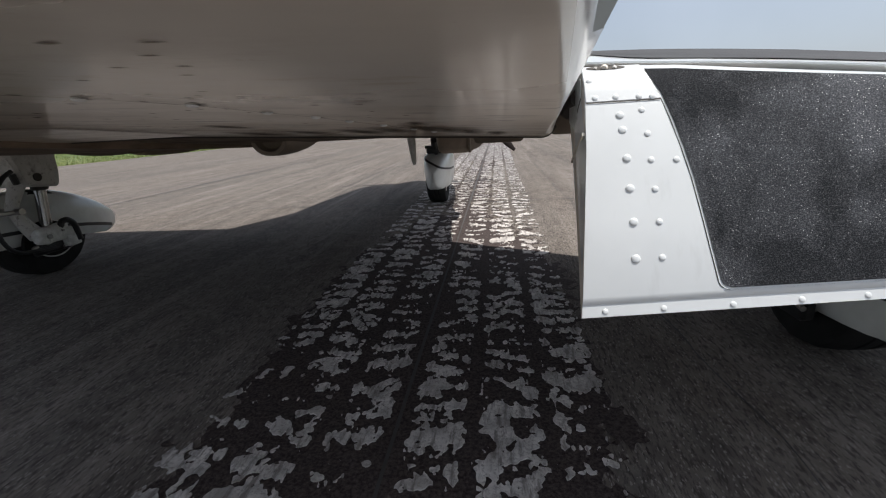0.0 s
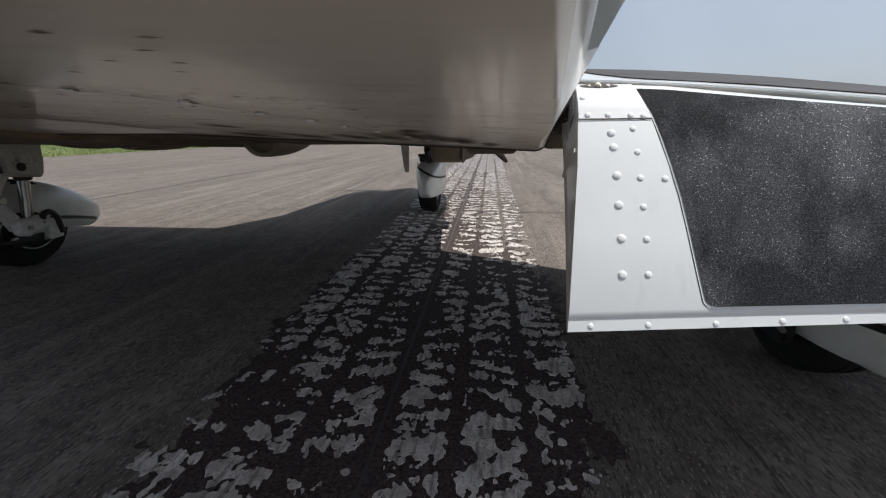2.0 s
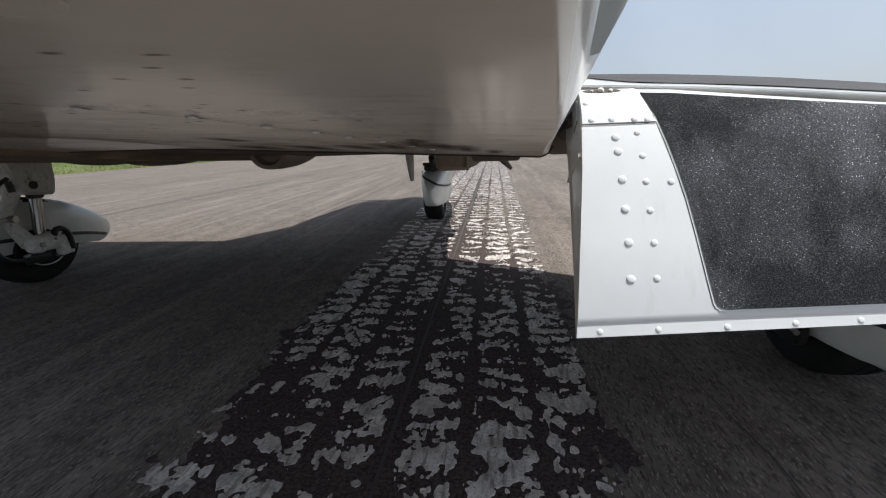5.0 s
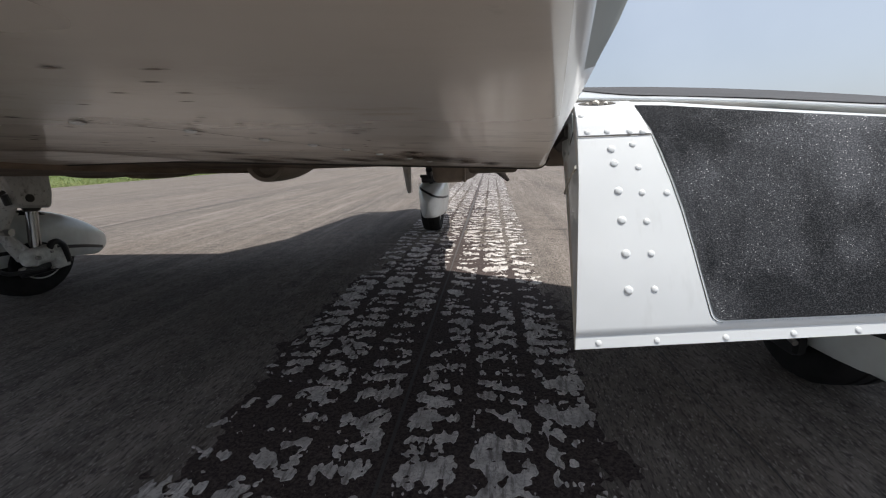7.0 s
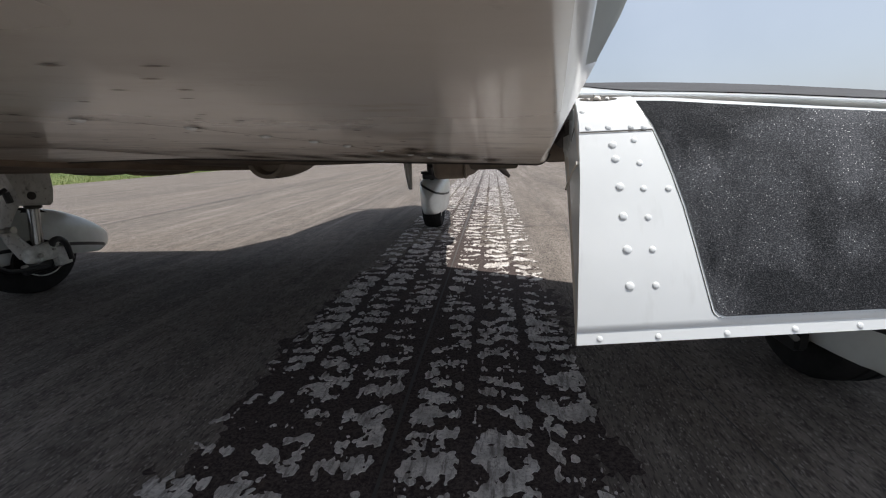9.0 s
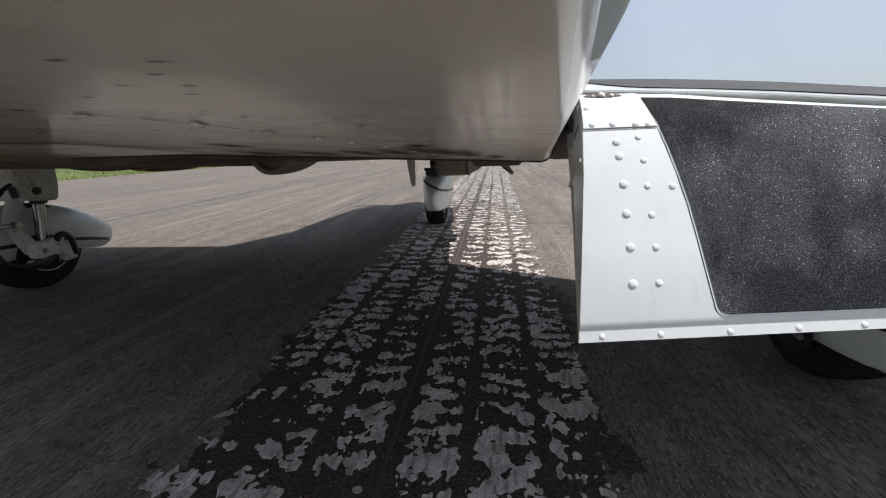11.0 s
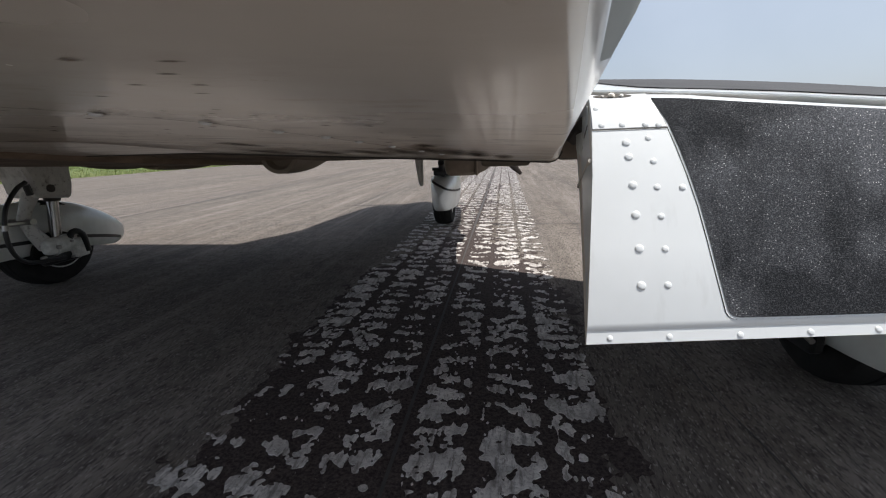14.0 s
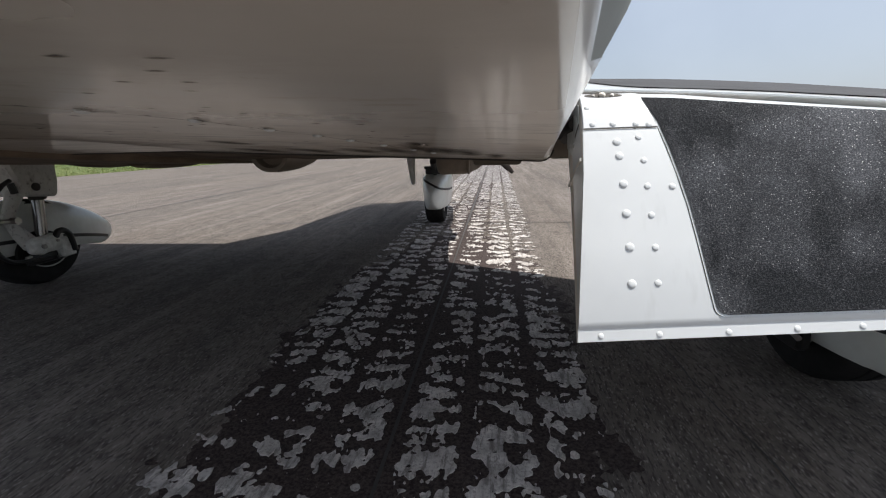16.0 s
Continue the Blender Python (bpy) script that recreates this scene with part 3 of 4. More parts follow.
AFT = [(-4.6, 0.07, 1.30, 0.10), (-3.0, 0.24, 1.50, 0.18), (-1.6, 0.355, 1.66, 0.25), (-0.7, 0.41, 1.74, 0.28), (-0.2, 0.442, 1.77, 0.30), (0.09, 0.470, 1.78, 0.30),
       (0.18, 0.482, 1.79, 0.30), (0.193, 0.4836, 1.79, 0.30), (0.284, 0.495, 1.79, 0.30), (0.38, 0.504, 1.79, 0.30), (0.477, 0.513, 1.79, 0.30), (0.62, 0.524, 1.79, 0.30), (0.78, 0.542, 1.79, 0.30),
       (0.892, 0.553, 1.79, 0.30), (0.900, 0.554, 1.79, 0.30), (0.904, 0.548, 1.79, 0.30, 0.008)]
FWD = [(0.904, 0.62, 1.78, 0.52, 0.03, 0.30), (1.1, 0.570, 1.78, 0.53, 0.05, 0.30), (1.6, 0.537, 1.77, 0.54, 0.06, 0.30), (2.35, 0.515, 1.74, 0.53, 0.06, 0.28), (2.6, 0.512, 1.66, 0.51, 0.06, 0.26),
       (2.9, 0.51, 1.30, 0.50, 0.06, 0.22), (3.0, 0.51, 1.24, 0.49, 0.07, 0.22)]
COWL = [(2.97, 0.506, 1.232, 0.478, 0.09, 0.22), (3.4, 0.50, 1.18, 0.475, 0.12, 0.24), (4.0, 0.53, 1.10, 0.44, 0.16, 0.24),
        (4.25, 0.58, 1.05, 0.40, 0.18, 0.2), (4.32, 0.64, 1.00, 0.32, 0.15, 0.15)]
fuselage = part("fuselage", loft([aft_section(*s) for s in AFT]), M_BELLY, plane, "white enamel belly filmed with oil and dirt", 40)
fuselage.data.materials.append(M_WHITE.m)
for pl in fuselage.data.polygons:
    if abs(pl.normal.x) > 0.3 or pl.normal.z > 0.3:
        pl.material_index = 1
# grey on the upper right side, its lower edge rising forwards
fuselage.data.materials.append(M_SIDE_GREY.m)
ring_size = len(aft_section(*AFT[0]))
for k, pl in enumerate(fuselage.data.polygons):
    if k % ring_size in (3, 4, 5) and k < ring_size * (len(AFT) - 1):
        pl.material_index = 2
cabin = part("centre_section", loft([section(*s, shift=-0.09 * min(1.0, max(0.0, s[0] - 1.6) / 0.5)) for s in FWD]), M_BROWN, plane, "brown forward belly under the wing", 40)
cowl = part("engine_cowling", loft([section(*s, shift=-0.088) for s in COWL]), M_BROWN, plane, "brown lower engine cowling", 40)
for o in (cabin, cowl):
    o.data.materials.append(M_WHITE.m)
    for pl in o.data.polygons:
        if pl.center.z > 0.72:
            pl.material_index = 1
part("spinner", lathe([(4.33, 0.16), (4.4, 0.15), (4.52, 0.10), (4.6, 0.03)], "y", 24, (0, 0, 0.88)), M_WHITE, cowl)


# dark edge of the belly skin
edge = [Vector((x, 0.9035, belly_z(x, 0.9) - 0.0008)) for x in [-0.88 + 1.42 * k / 24 for k in range(25)]]
edge += [Vector((x, 0.9035, belly_z(0.554, 0.9) + h)) for x, h in ((0.549, 0.0026), (0.5565, 0.0082), (0.5635, 0.020))]
part("skin_edge", tube(edge, 0.0028, 6), M_DARK, fuselage, "dark line along the belly skin edge")

# a curved row of screws and oil smears on the belly
BELLY_TURN = Matrix.Rotation(math.pi, 4, "X") @ Matrix.Rotation(-math.atan(0.074), 4, "X") @ Matrix.Rotation(-BELLY_TILT, 4, "Y")
screw = None
for x, y in ((0.186, 0.264), (0.233, 0.306), (0.258, 0.365), (0.280, 0.414), (0.295, 0.467), (0.314, 0.535), (0.335, 0.62), (0.352, 0.70)):
    m = Matrix.Translation((x, y, belly_z(x, y) + 0.0004)) @ BELLY_TURN
    if screw is None:
        screw = part("screw", dome(0.0050, 0.0026), M_WHITE, fuselage, "pale domed screw")
        screw.matrix_local = m
    else:
        share(screw, fuselage, m)


def smear(w, l, seed):
    bm = bmesh.new()
    n = 22
    vs = []
    for j in range(n):
        a = 2 * math.pi * j / n
        k = 1 + 0.45 * noise.noise(Vector((math.cos(a) * 1.6, math.sin(a) * 1.6, seed)))
        vs.append(bm.verts.new((w * k * math.cos(a), l * k * math.sin(a), 0)))
    bm.faces.new(vs)
    return bm


# smears at the screws also stand for the shadow beside each head
SMEARS = ((0.314, 0.132, 0.0062, 0.0016), (0.345, 0.134, 0.0060, 0.0015), (0.331, 0.151, 0.0055, 0.0017), (0.300, 0.170, 0.0050, 0.0018), (0.330, 0.170, 0.0042, 0.0014),
          (0.189, 0.264, 0.0085, 0.0050), (0.236, 0.306, 0.0085, 0.0058), (0.260, 0.365, 0.0080, 0.0062), (0.250, 0.245, 0.0030, 0.0020), (0.289, 0.238, 0.0040, 0.0018),
          (0.282, 0.414, 0.0070, 0.0055), (0.297, 0.467, 0.006, 0.005), (0.258, 0.197, 0.0045, 0.002), (0.317, 0.189, 0.005, 0.0014), (0.355, 0.31, 0.004, 0.0035), (0.35, 0.36, 0.003, 0.003), (0.37, 0.40, 0.004, 0.003), (0.33, 0.42, 0.003, 0.003), (0.262, 0.262, 0.003, 0.002), (0.275, 0.255, 0.0035, 0.002), (0.222, 0.33, 0.004, 0.003), (0.205, 0.34, 0.003, 0.003), (0.245, 0.36, 0.003, 0.003))
for k, (x, y, w, l) in enumerate(SMEARS):
    o = part("oil_smear", smear(w * 1.3, l * 1.6, k * 3.7), M_OIL, fuselage, smooth=False)
    o.matrix_local = Matrix.Translation((x, y, belly_z(x, y) - 0.0006)) @ BELLY_TURN


# broad brown oil stains along the lip of the belly
for k, (x, y, w, l) in enumerate(((0.380, 0.640, 0.036, 0.150), (0.345, 0.600, 0.030, 0.120), (0.412, 0.690, 0.030, 0.150), (0.300, 0.660, 0.040, 0.140), (0.235, 0.700, 0.050, 0.130),
                                  (0.140, 0.740, 0.060, 0.120), (0.020, 0.770, 0.070, 0.110), (0.450, 0.760, 0.026, 0.110), (0.360, 0.500, 0.016, 0.050), (0.100, 0.560, 0.040, 0.060))):
    o = part("oil_stain", smear(w, l, 20 + k * 2.9), M_STAIN, fuselage, smooth=False)
    o.matrix_local = Matrix.Translation((x, y, belly_z(x, y) - 0.00045 - 0.00001 * k)) @ BELLY_TURN

# small dirt spots scattered over the forward belly
dirt = random.Random(11)
spots = [part("dirt_spot", smear(w, l, seed), M_OIL, fuselage, smooth=False) for w, l, seed in ((0.0045, 0.0042, 2.2), (0.0065, 0.0036, 8.1), (0.0032, 0.0034, 5.3))]
for i in range(54):
    y = 0.22 + 0.50 * dirt.random() ** 1.3
    x = 0.30 - 0.42 * dirt.random() + 0.35 * (y - 0.22)
    if i >= 3:
        o = share(spots[i % 3], fuselage, Matrix())
    else:
        o = spots[i]
    o.matrix_local = Matrix.Translation((x, y, belly_z(x, y) - 0.0006 - 0.00001 * i)) @ BELLY_TURN @ Matrix.Rotation(dirt.uniform(-0.4, 0.4), 4, "Z") @ Matrix.Scale(dirt.uniform(0.6, 1.5), 4)

# lap joint through the row of screws, dirt gathered along it
def dirt_line(pts, label):
    """A dark dirty line of uneven width on the belly through (x, y) places."""
    line = curve_pts([(x, y, 0) for x, y in pts], 8)
    rows = []
    for i, p in enumerate(line):
        d = (line[min(i + 1, len(line) - 1)] - line[max(i - 1, 0)]).normalized()
        side = Vector((d.y, -d.x, 0))
        w = 0.0009 + 0.0022 * max(0.0, noise.noise(p * 30))
        rows.append([Vector((q.x, q.y, belly_z(q.x, q.y) - 0.0007)) for q in (p - side * w, p + side * w)])
    part("lap_joint", loft(rows, closed=False), M_LINE, fuselage, label, smooth=False)


dirt_line([(0.150, 0.236), (0.189, 0.258), (0.233, 0.303), (0.259, 0.361), (0.280, 0.412), (0.295, 0.464), (0.314, 0.532), (0.335, 0.610), (0.372, 0.70), (0.45, 0.80)], "dirty lap joint in the belly skin")
dirt_line([(-0.30, 0.575), (-0.186, 0.585), (-0.15, 0.66), (-0.13, 0.78), (-0.10, 0.86), (0.05, 0.89)], "dirty edge of the pale wedge")
dirt_line([(-0.10, 0.50), (0.02, 0.56), (0.10, 0.66), (0.18, 0.78), (0.26, 0.87)], "brown dirt streak along the belly")
# paler wedge added flat on the belly skin at its lip
plate = [(-0.62, 0.60), (-0.30, 0.575), (-0.186, 0.585), (-0.15, 0.66), (-0.13, 0.78), (-0.17, 0.86), (-0.25, 0.896), (-0.62, 0.896)]
bm = bmesh.new()
bm.faces.new([bm.verts.new((x, y, belly_z(x, y) - 0.0004)) for x, y in plate])
part("pale_wedge", bm, M_WEDGE, fuselage, "pale beige wedge at the belly lip", smooth=False)

# scoops and blisters on the forward belly
def scoop(x, y, w, d, l, rear=0.12, mouth=False):
    """A half-round blister hanging from the belly; rear: how full its rear end is; mouth: open to the rear inside a broad rim."""
    rings = []
    if mouth:
        k0 = math.sin(math.pi * rear) ** 0.6
        for k, back in ((0.30, 0.034), (0.62, 0.026), (0.74, 0.008), (0.78, 0.002), (0.96, 0.0)):
            rings.append([Vector((x + w * k0 * k * math.cos(a), y + back, 0.562 - d * k0 * k * math.sin(a))) for a in [math.pi * j / 12 for j in range(13)]])
    for i in range(9):
        t = i / 8
        k = math.sin(math.pi * min(1, rear + (1 - rear) * t)) ** 0.6 if t < 1 else 0.02
        rings.append([Vector((x + w * k * math.cos(a), y + l * t, 0.562 - d * k * math.sin(a))) for a in [math.pi * j / 12 for j in range(13)]])
    return loft(rings)


part("scoop", scoop(-0.31, 1.42, 0.070, 0.064, 0.45, 0.36, True), M_GRIME, cabin, "grimy half-round air scoop")
part("step_blister", scoop(-0.86, 1.5, 0.08, 0.046, 0.5, 0.25, True), M_BROWN, cabin, "brown half-round blister")
part("step_blister", scoop(-1.25, 1.6, 0.10, 0.044, 0.5), M_BROWN, cabin, "brown half-round blister")

# blade antenna under the belly
rings = []
for z, c, t in ((0.56, 0.040, 0.009), (0.50, 0.030, 0.007), (0.455, 0.021, 0.006), (0.443, 0.014, 0.004)):
    yc = 1.52
    xc = 0.155 + (0.56 - z) * 0.06
    rings.append([Vector((xc + c * 0.42 * math.cos(a) , yc + 0.5 * c * math.sin(a), z)) for a in [2 * math.pi * j / 12 for j in range(12)]])
part("blade_antenna", loft(rings), M_CAST, plane, "tapered grey blade antenna")

# fairing box and outlet by the nose gear
part("gear_mount_box", box(0.22, 0.30, 0.15, (0.20, 2.72, 0.475), 0.03, 3, taper=0.86), M_GRIME, cowl, "grimy nose gear mount fairing")
part("mount_rib", box(0.014, 0.31, 0.150, (0.292, 2.72, 0.477), 0.004, 2), M_GRIME, cowl, "grimy mount rib")
rings = [[Vector((x, 2.72 + dy * w, z)) for dy, z in ((-0.14, 0.56), (0.14, 0.56), (0.13, low), (-0.13, low))] for x, w, low in ((0.298, 1.0, 0.412), (0.345, 0.95, 0.430), (0.40, 0.9, 0.478), (0.425, 0.85, 0.505))]
part("mount_taper", loft(rings), M_GRIME, cowl, "grimy tapered mount fairing")
part("outlet_fairing", box(0.19, 0.36, 0.075, (0.455, 1.68, 0.5405), 0.012, 2, taper=0.86), M_GRIME, cabin, "grimy flat outlet fairing")


# ---- wings ----
def airfoil(le, te, z, thick, x):
    """A wing section at span x, from the trailing edge over the top and back below."""
    top, low = [], []
    for i in range(15):
        c = 0.5 * (1 - math.cos(math.pi * i / 14))
        h = thick * (2.98 * math.sqrt(c) - 1.26 * c - 3.516 * c * c + 2.843 * c ** 3 - 1.036 * c ** 4)
        y = le + (te - le) * c
        top.append(Vector((x, y, z + 0.62 * h)))
        low.append(Vector((x, y, z - 0.38 * h)))
    return top[::-1] + low[1:]


def wing(side, le, te, heights, thicks, ext_len, ext_span, root=0.50):
    rings = []
    for s in (0.0, 0.05, 0.1, 0.15, 0.2, 0.25, 0.3, 0.35, 0.4, 0.45, 0.5, 0.55, 0.6, 0.65, 0.7, 0.75, 0.8, 0.95, 1.2, 2.4, 4.2, 4.45, 4.5):
        k = 1.0 if s < 4.3 else (0.9 if s < 4.48 else 0.6)
        ext = ext_len * max(0.0, 1 - s / ext_span)
        rings.append(airfoil(le + ext - (1 - k) * 0.4, te + (1 - k) * 0.4, at_span(heights, s), at_span(thicks, s) * k, side * (root + s)))
    return loft(rings)


WING_TE = 0.595
WING_Z = ((0.0, 0.6425), (0.1, 0.6380), (0.2, 0.6318), (0.3, 0.6240), (0.4, 0.6145), (0.5, 0.6060), (0.7, 0.5884), (1.0, 0.5600), (1.2, 0.5400), (4.5, 1.0))
WING_THICK = ((0.0, 0.180), (0.2, 0.187), (0.4, 0.190), (0.5, 0.185), (0.6, 0.1745), (0.7, 0.160), (0.8, 0.151), (1.0, 0.152), (1.2, 0.17), (4.5, 0.17))
right_wing = part("wing", wing(1, 1.66, WING_TE, WING_Z, WING_THICK, 0.46, 0.95), M_WHITE, plane, "white riveted wing seen from behind", 30)
left_wing = part("wing", wing(-1, 2.55, 0.60, ((0.0, 0.594), (1.2, 0.618), (4.5, 0.783)), ((0.0, 0.20), (4.5, 0.20)), 0.12, 0.5), M_WHITE, plane, "white riveted wing shading the ground", 30)

# the undersides are brown
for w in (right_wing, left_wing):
    w.data.materials.append(M_BROWN.m)
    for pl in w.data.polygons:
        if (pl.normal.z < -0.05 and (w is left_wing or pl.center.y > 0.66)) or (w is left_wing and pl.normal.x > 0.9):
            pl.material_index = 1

# dark walkway on top of the right wing
strip = []
for s, back in ((0.03, 0.55), (0.06, 0.34), (0.085, 0.18), (0.105, 0.085), (0.125, 0.045), (0.15, 0.033), (0.25, 0.030), (0.3, 0.027), (0.4, 0.024), (0.5, 0.024), (0.6, 0.024), (0.7, 0.024), (0.8, 0.024), (0.95, 0.024), (1.2, 0.024)):
    le = 1.66 + 0.46 * max(0.0, 1 - s / 0.95)
    row = []
    for k in range(16):
        y = WING_TE + back + (le - 0.25 - WING_TE - back) * k / 15
        c = (le - y) / (le - WING_TE)
        h = at_span(WING_THICK, s) * (2.98 * math.sqrt(c) - 1.26 * c - 3.516 * c * c + 2.843 * c ** 3 - 1.036 * c ** 4)
        row.append(Vector((0.5 + s, y, at_span(WING_Z, s) + 0.62 * h + 0.0015)))
    strip.append(row)
part("walkway", loft(strip, closed=False), M_WALK, right_wing, "dark grit walkway on the wing top", smooth=True)

# rounded fairing at the inner rear corner of the wing
bm = bmesh.new()
bmesh.ops.create_uvsphere(bm, u_segments=20, v_segments=12, radius=1)
for v in bm.verts:
    v.co = Vector((0.572 + 0.030 * v.co.x, 0.66 + 0.04 * v.co.y, 0.6405 + 0.005 * v.co.z - 0.004 * max(0.0, v.co.x)))
part("root_fairing", bm, M_WHITE, right_wing, "white rounded wing root fairing")

# ---- right flap, lowered ----
FLAP_AT = Vector((0.536, 0.42, 0.380))
FLAP_UP = Vector((0, math.cos(radians(62)), math.sin(radians(62))))
FLAP_OUT = Vector((0, -math.sin(radians(62)), math.cos(radians(62))))


def flap_point(u, s, h=0.0):
    """A place on the lowered flap: u out along the span, s up from the trailing edge, h above the skin."""
    s *= 1 - 0.43 * min(0.5, max(0.0, u - 0.1))
    return FLAP_AT + Vector((u, 0, 0.075 * u - 0.3 * u * s)) + FLAP_UP * s + FLAP_OUT * h


PROFILE = [(0.0, 0.0), (0.0125, 0.0008), (0.0150, 0.0026), (0.02, 0.0040), (0.10, 0.006), (0.18, 0.006), (0.236, 0.0035), (0.262, 0.0012), (0.280, -0.0045),
           (0.293, -0.0135), (0.301, -0.026), (0.3025, -0.044), (0.299, -0.064), (0.287, -0.084), (0.262, -0.096), (0.17, -0.070), (0.06, -0.024), (0.0, -0.0025)]


def skin(s):
    for (a, h), (b, k) in zip(PROFILE, PROFILE[1:]):
        if a <= s <= b:
            return h + (k - h) * (s - a) / (b - a)
    return 0.0


def inner(s):
    """How far the inner end of the flap stands out along the span at s."""
    return -0.0035 + 0.0160 * min(1.0, s / 0.215)


us = [0.0, 0.004] + [0.02 + 0.05 * i for i in range(18)]
rings = [[flap_point(u + (inner(s) if u < 0.01 else 0.0), s, h) for s, h in PROFILE] for u in us]
flap = part("flap", loft(rings), M_WHITE, plane, "lowered white flap with domed rivets", 25)

# slanting inner edge of the grit panel, (u, s) from the nose down
GRIT_EDGE = [(0.0809, 0.2815), (0.0861, 0.2603), (0.0930, 0.2443), (0.1012, 0.2109), (0.1084, 0.1756), (0.1147, 0.1421), (0.1200, 0.1002), (0.1241, 0.0663), (0.1278, 0.0364), (0.1289, 0.0290), (0.1304, 0.0255), (0.1334, 0.0228), (0.1384, 0.0212)]
EDGE = [(b, a) for a, b in GRIT_EDGE]

# lap joint of the nose skin
strip = []
for s in (0.238, 0.2384, 0.25, 0.262, 0.271, 0.280, 0.287, 0.293):
    strip.append([flap_point(u, s, skin(s) + (0.0001 if s == 0.238 else 0.0010)) for u in (0.0006 + inner(s), 0.03, 0.06, at_span(EDGE[::-1], s) - 0.002)])
part("nose_skin", loft(strip, closed=False), M_WHITE, flap)
bm = bmesh.new()
a = [[bm.verts.new(flap_point(u, s, skin(s) + 0.0008)) for u in (0.0128, 0.05, 0.0925)] for s in (0.2362, 0.2376)]
for i in range(2):
    bm.faces.new((a[0][i], a[0][i + 1], a[1][i + 1], a[1][i]))
part("joint_line", bm, M_DARK, flap, smooth=False)

rivet_big = rivet_small = None
turn = Matrix((Vector((1, 0, 0)), FLAP_UP, FLAP_OUT)).transposed().to_4x4()
BIG = ((0.0479, 0.2197), (0.0493, 0.2016), (0.0510, 0.1676), (0.0516, 0.1333), (0.0524, 0.0960), (0.0519, 0.0569))
SMALL = ((0.0714, 0.2246), (0.0743, 0.1951), (0.0752, 0.1641), (0.0765, 0.1305), (0.0774, 0.0945), (0.0771, 0.0565), (0.1004, 0.1626),
         (0.0231, 0.2427), (0.0453, 0.2425), (0.0698, 0.2415), (0.0837, 0.2405), (0.0185, 0.2655),
         )
EDGE_ROW = ((0.0195, 0.0054), (0.0755, 0.0048), (0.1391, 0.0043), (0.1996, 0.0049), (0.2553, 0.0050), (0.316, 0.005), (0.376, 0.005))
for rad, hi, spots in ((0.0045, 0.0016, BIG), (0.0035, 0.0013, SMALL), (0.0030, 0.0010, EDGE_ROW)):
    first = None
    for u, s in spots:
        m = Matrix.Translation(flap_point(u, s, skin(s) + (0.0010 if s > 0.238 else 0))) @ turn
        if first is None:
            first = part("rivet", dome(rad, hi, 14), M_WHITE, flap)
            first.matrix_local = m
        else:
            share(first, flap, m)

# black grit panel on the flap with a slanting inner edge
for nm, mat, grow, lift in (("sealant_line", M_DARK, 0.0026, 0.0003), ("grit_panel_edge", M_WHITE, 0.0018, 0.0007), ("grit_panel", M_SKID, 0.0, 0.0014)):
    bm = bmesh.new()
    cols = []
    for u, s in GRIT_EDGE:
        row = []
        for k in range(9):
            uu = (u - grow) + (0.86 - u + grow) * (k / 8) ** 1.5
            ss = s - min(grow, 0.0018) * (1 if s < 0.03 else 0)
            row.append(bm.verts.new(flap_point(uu, ss, skin(ss) + lift)))
        cols.append(row)
    for p, q in zip(cols, cols[1:]):
        for i in range(8):
            bm.faces.new((p[i], p[i + 1], q[i + 1], q[i]))
    part(nm, bm, mat, flap, "black grit walkway panel" if nm == "grit_panel" else "", smooth=True)

# end rib of the flap: beige plate, a paler upper gusset with rivets and a slot, a folded flange
def rib_bm(outline, du, thick=0.0008):
    """A thin plate on the inner end of the flap from (s, h) corners, du inwards of the skin."""
    bm = bmesh.new()
    a = [bm.verts.new(flap_point(inner(s) - du, s, h)) for s, h in outline]
    b = [bm.verts.new(flap_point(inner(s) - du + thick, s, h)) for s, h in outline]
    bm.faces.new(a)
    for i in range(len(a)):
        j = (i + 1) % len(a)
        bm.faces.new((a[i], b[i], b[j], a[j]))
    return bm


part("end_rib", rib_bm([(s, h * 0.985 - 0.001) for s, h in PROFILE[1:]], 0.0004, 0.0003), M_RIB, flap, "beige end rib in the shade", smooth=False)
part("gusset", rib_bm([(0.2975, -0.030), (0.2995, -0.045), (0.294, -0.066), (0.281, -0.082), (0.262, -0.088), (0.236, -0.070), (0.214, -0.053), (0.247, -0.012), (0.272, -0.004)], 0.0026), M_GUSSET, flap, "pale riveted gusset plate", smooth=False)
part("rib_flange", rib_bm([(0.205, -0.079), (0.203, 0.002), (0.1985, 0.002), (0.2005, -0.078)], 0.0042, 0.003), M_RIB, flap, smooth=False)
# shade in the slot is a thin dark plate
part("rib_slot", rib_bm([(0.250, -0.006), (0.247, -0.030), (0.2445, -0.030), (0.2475, -0.006)], 0.0031, 0.0004), M_DARK, flap, smooth=False)
END_TURN = Matrix.Rotation(-math.pi / 2, 4, "Y")
rib_rivet = None
for sp, hp in ((0.268, -0.024), (0.240, -0.040), (0.278, -0.060), (0.252, -0.066)):
    m = Matrix.Translation(flap_point(inner(sp) - 0.0026, sp, hp)) @ END_TURN
    if rib_rivet is None:
        rib_rivet = part("rivet", dome(0.0032, 0.0013, 12), M_GUSSET, flap)
        rib_rivet.matrix_local = m
    else:
        share(rib_rivet, flap, m)

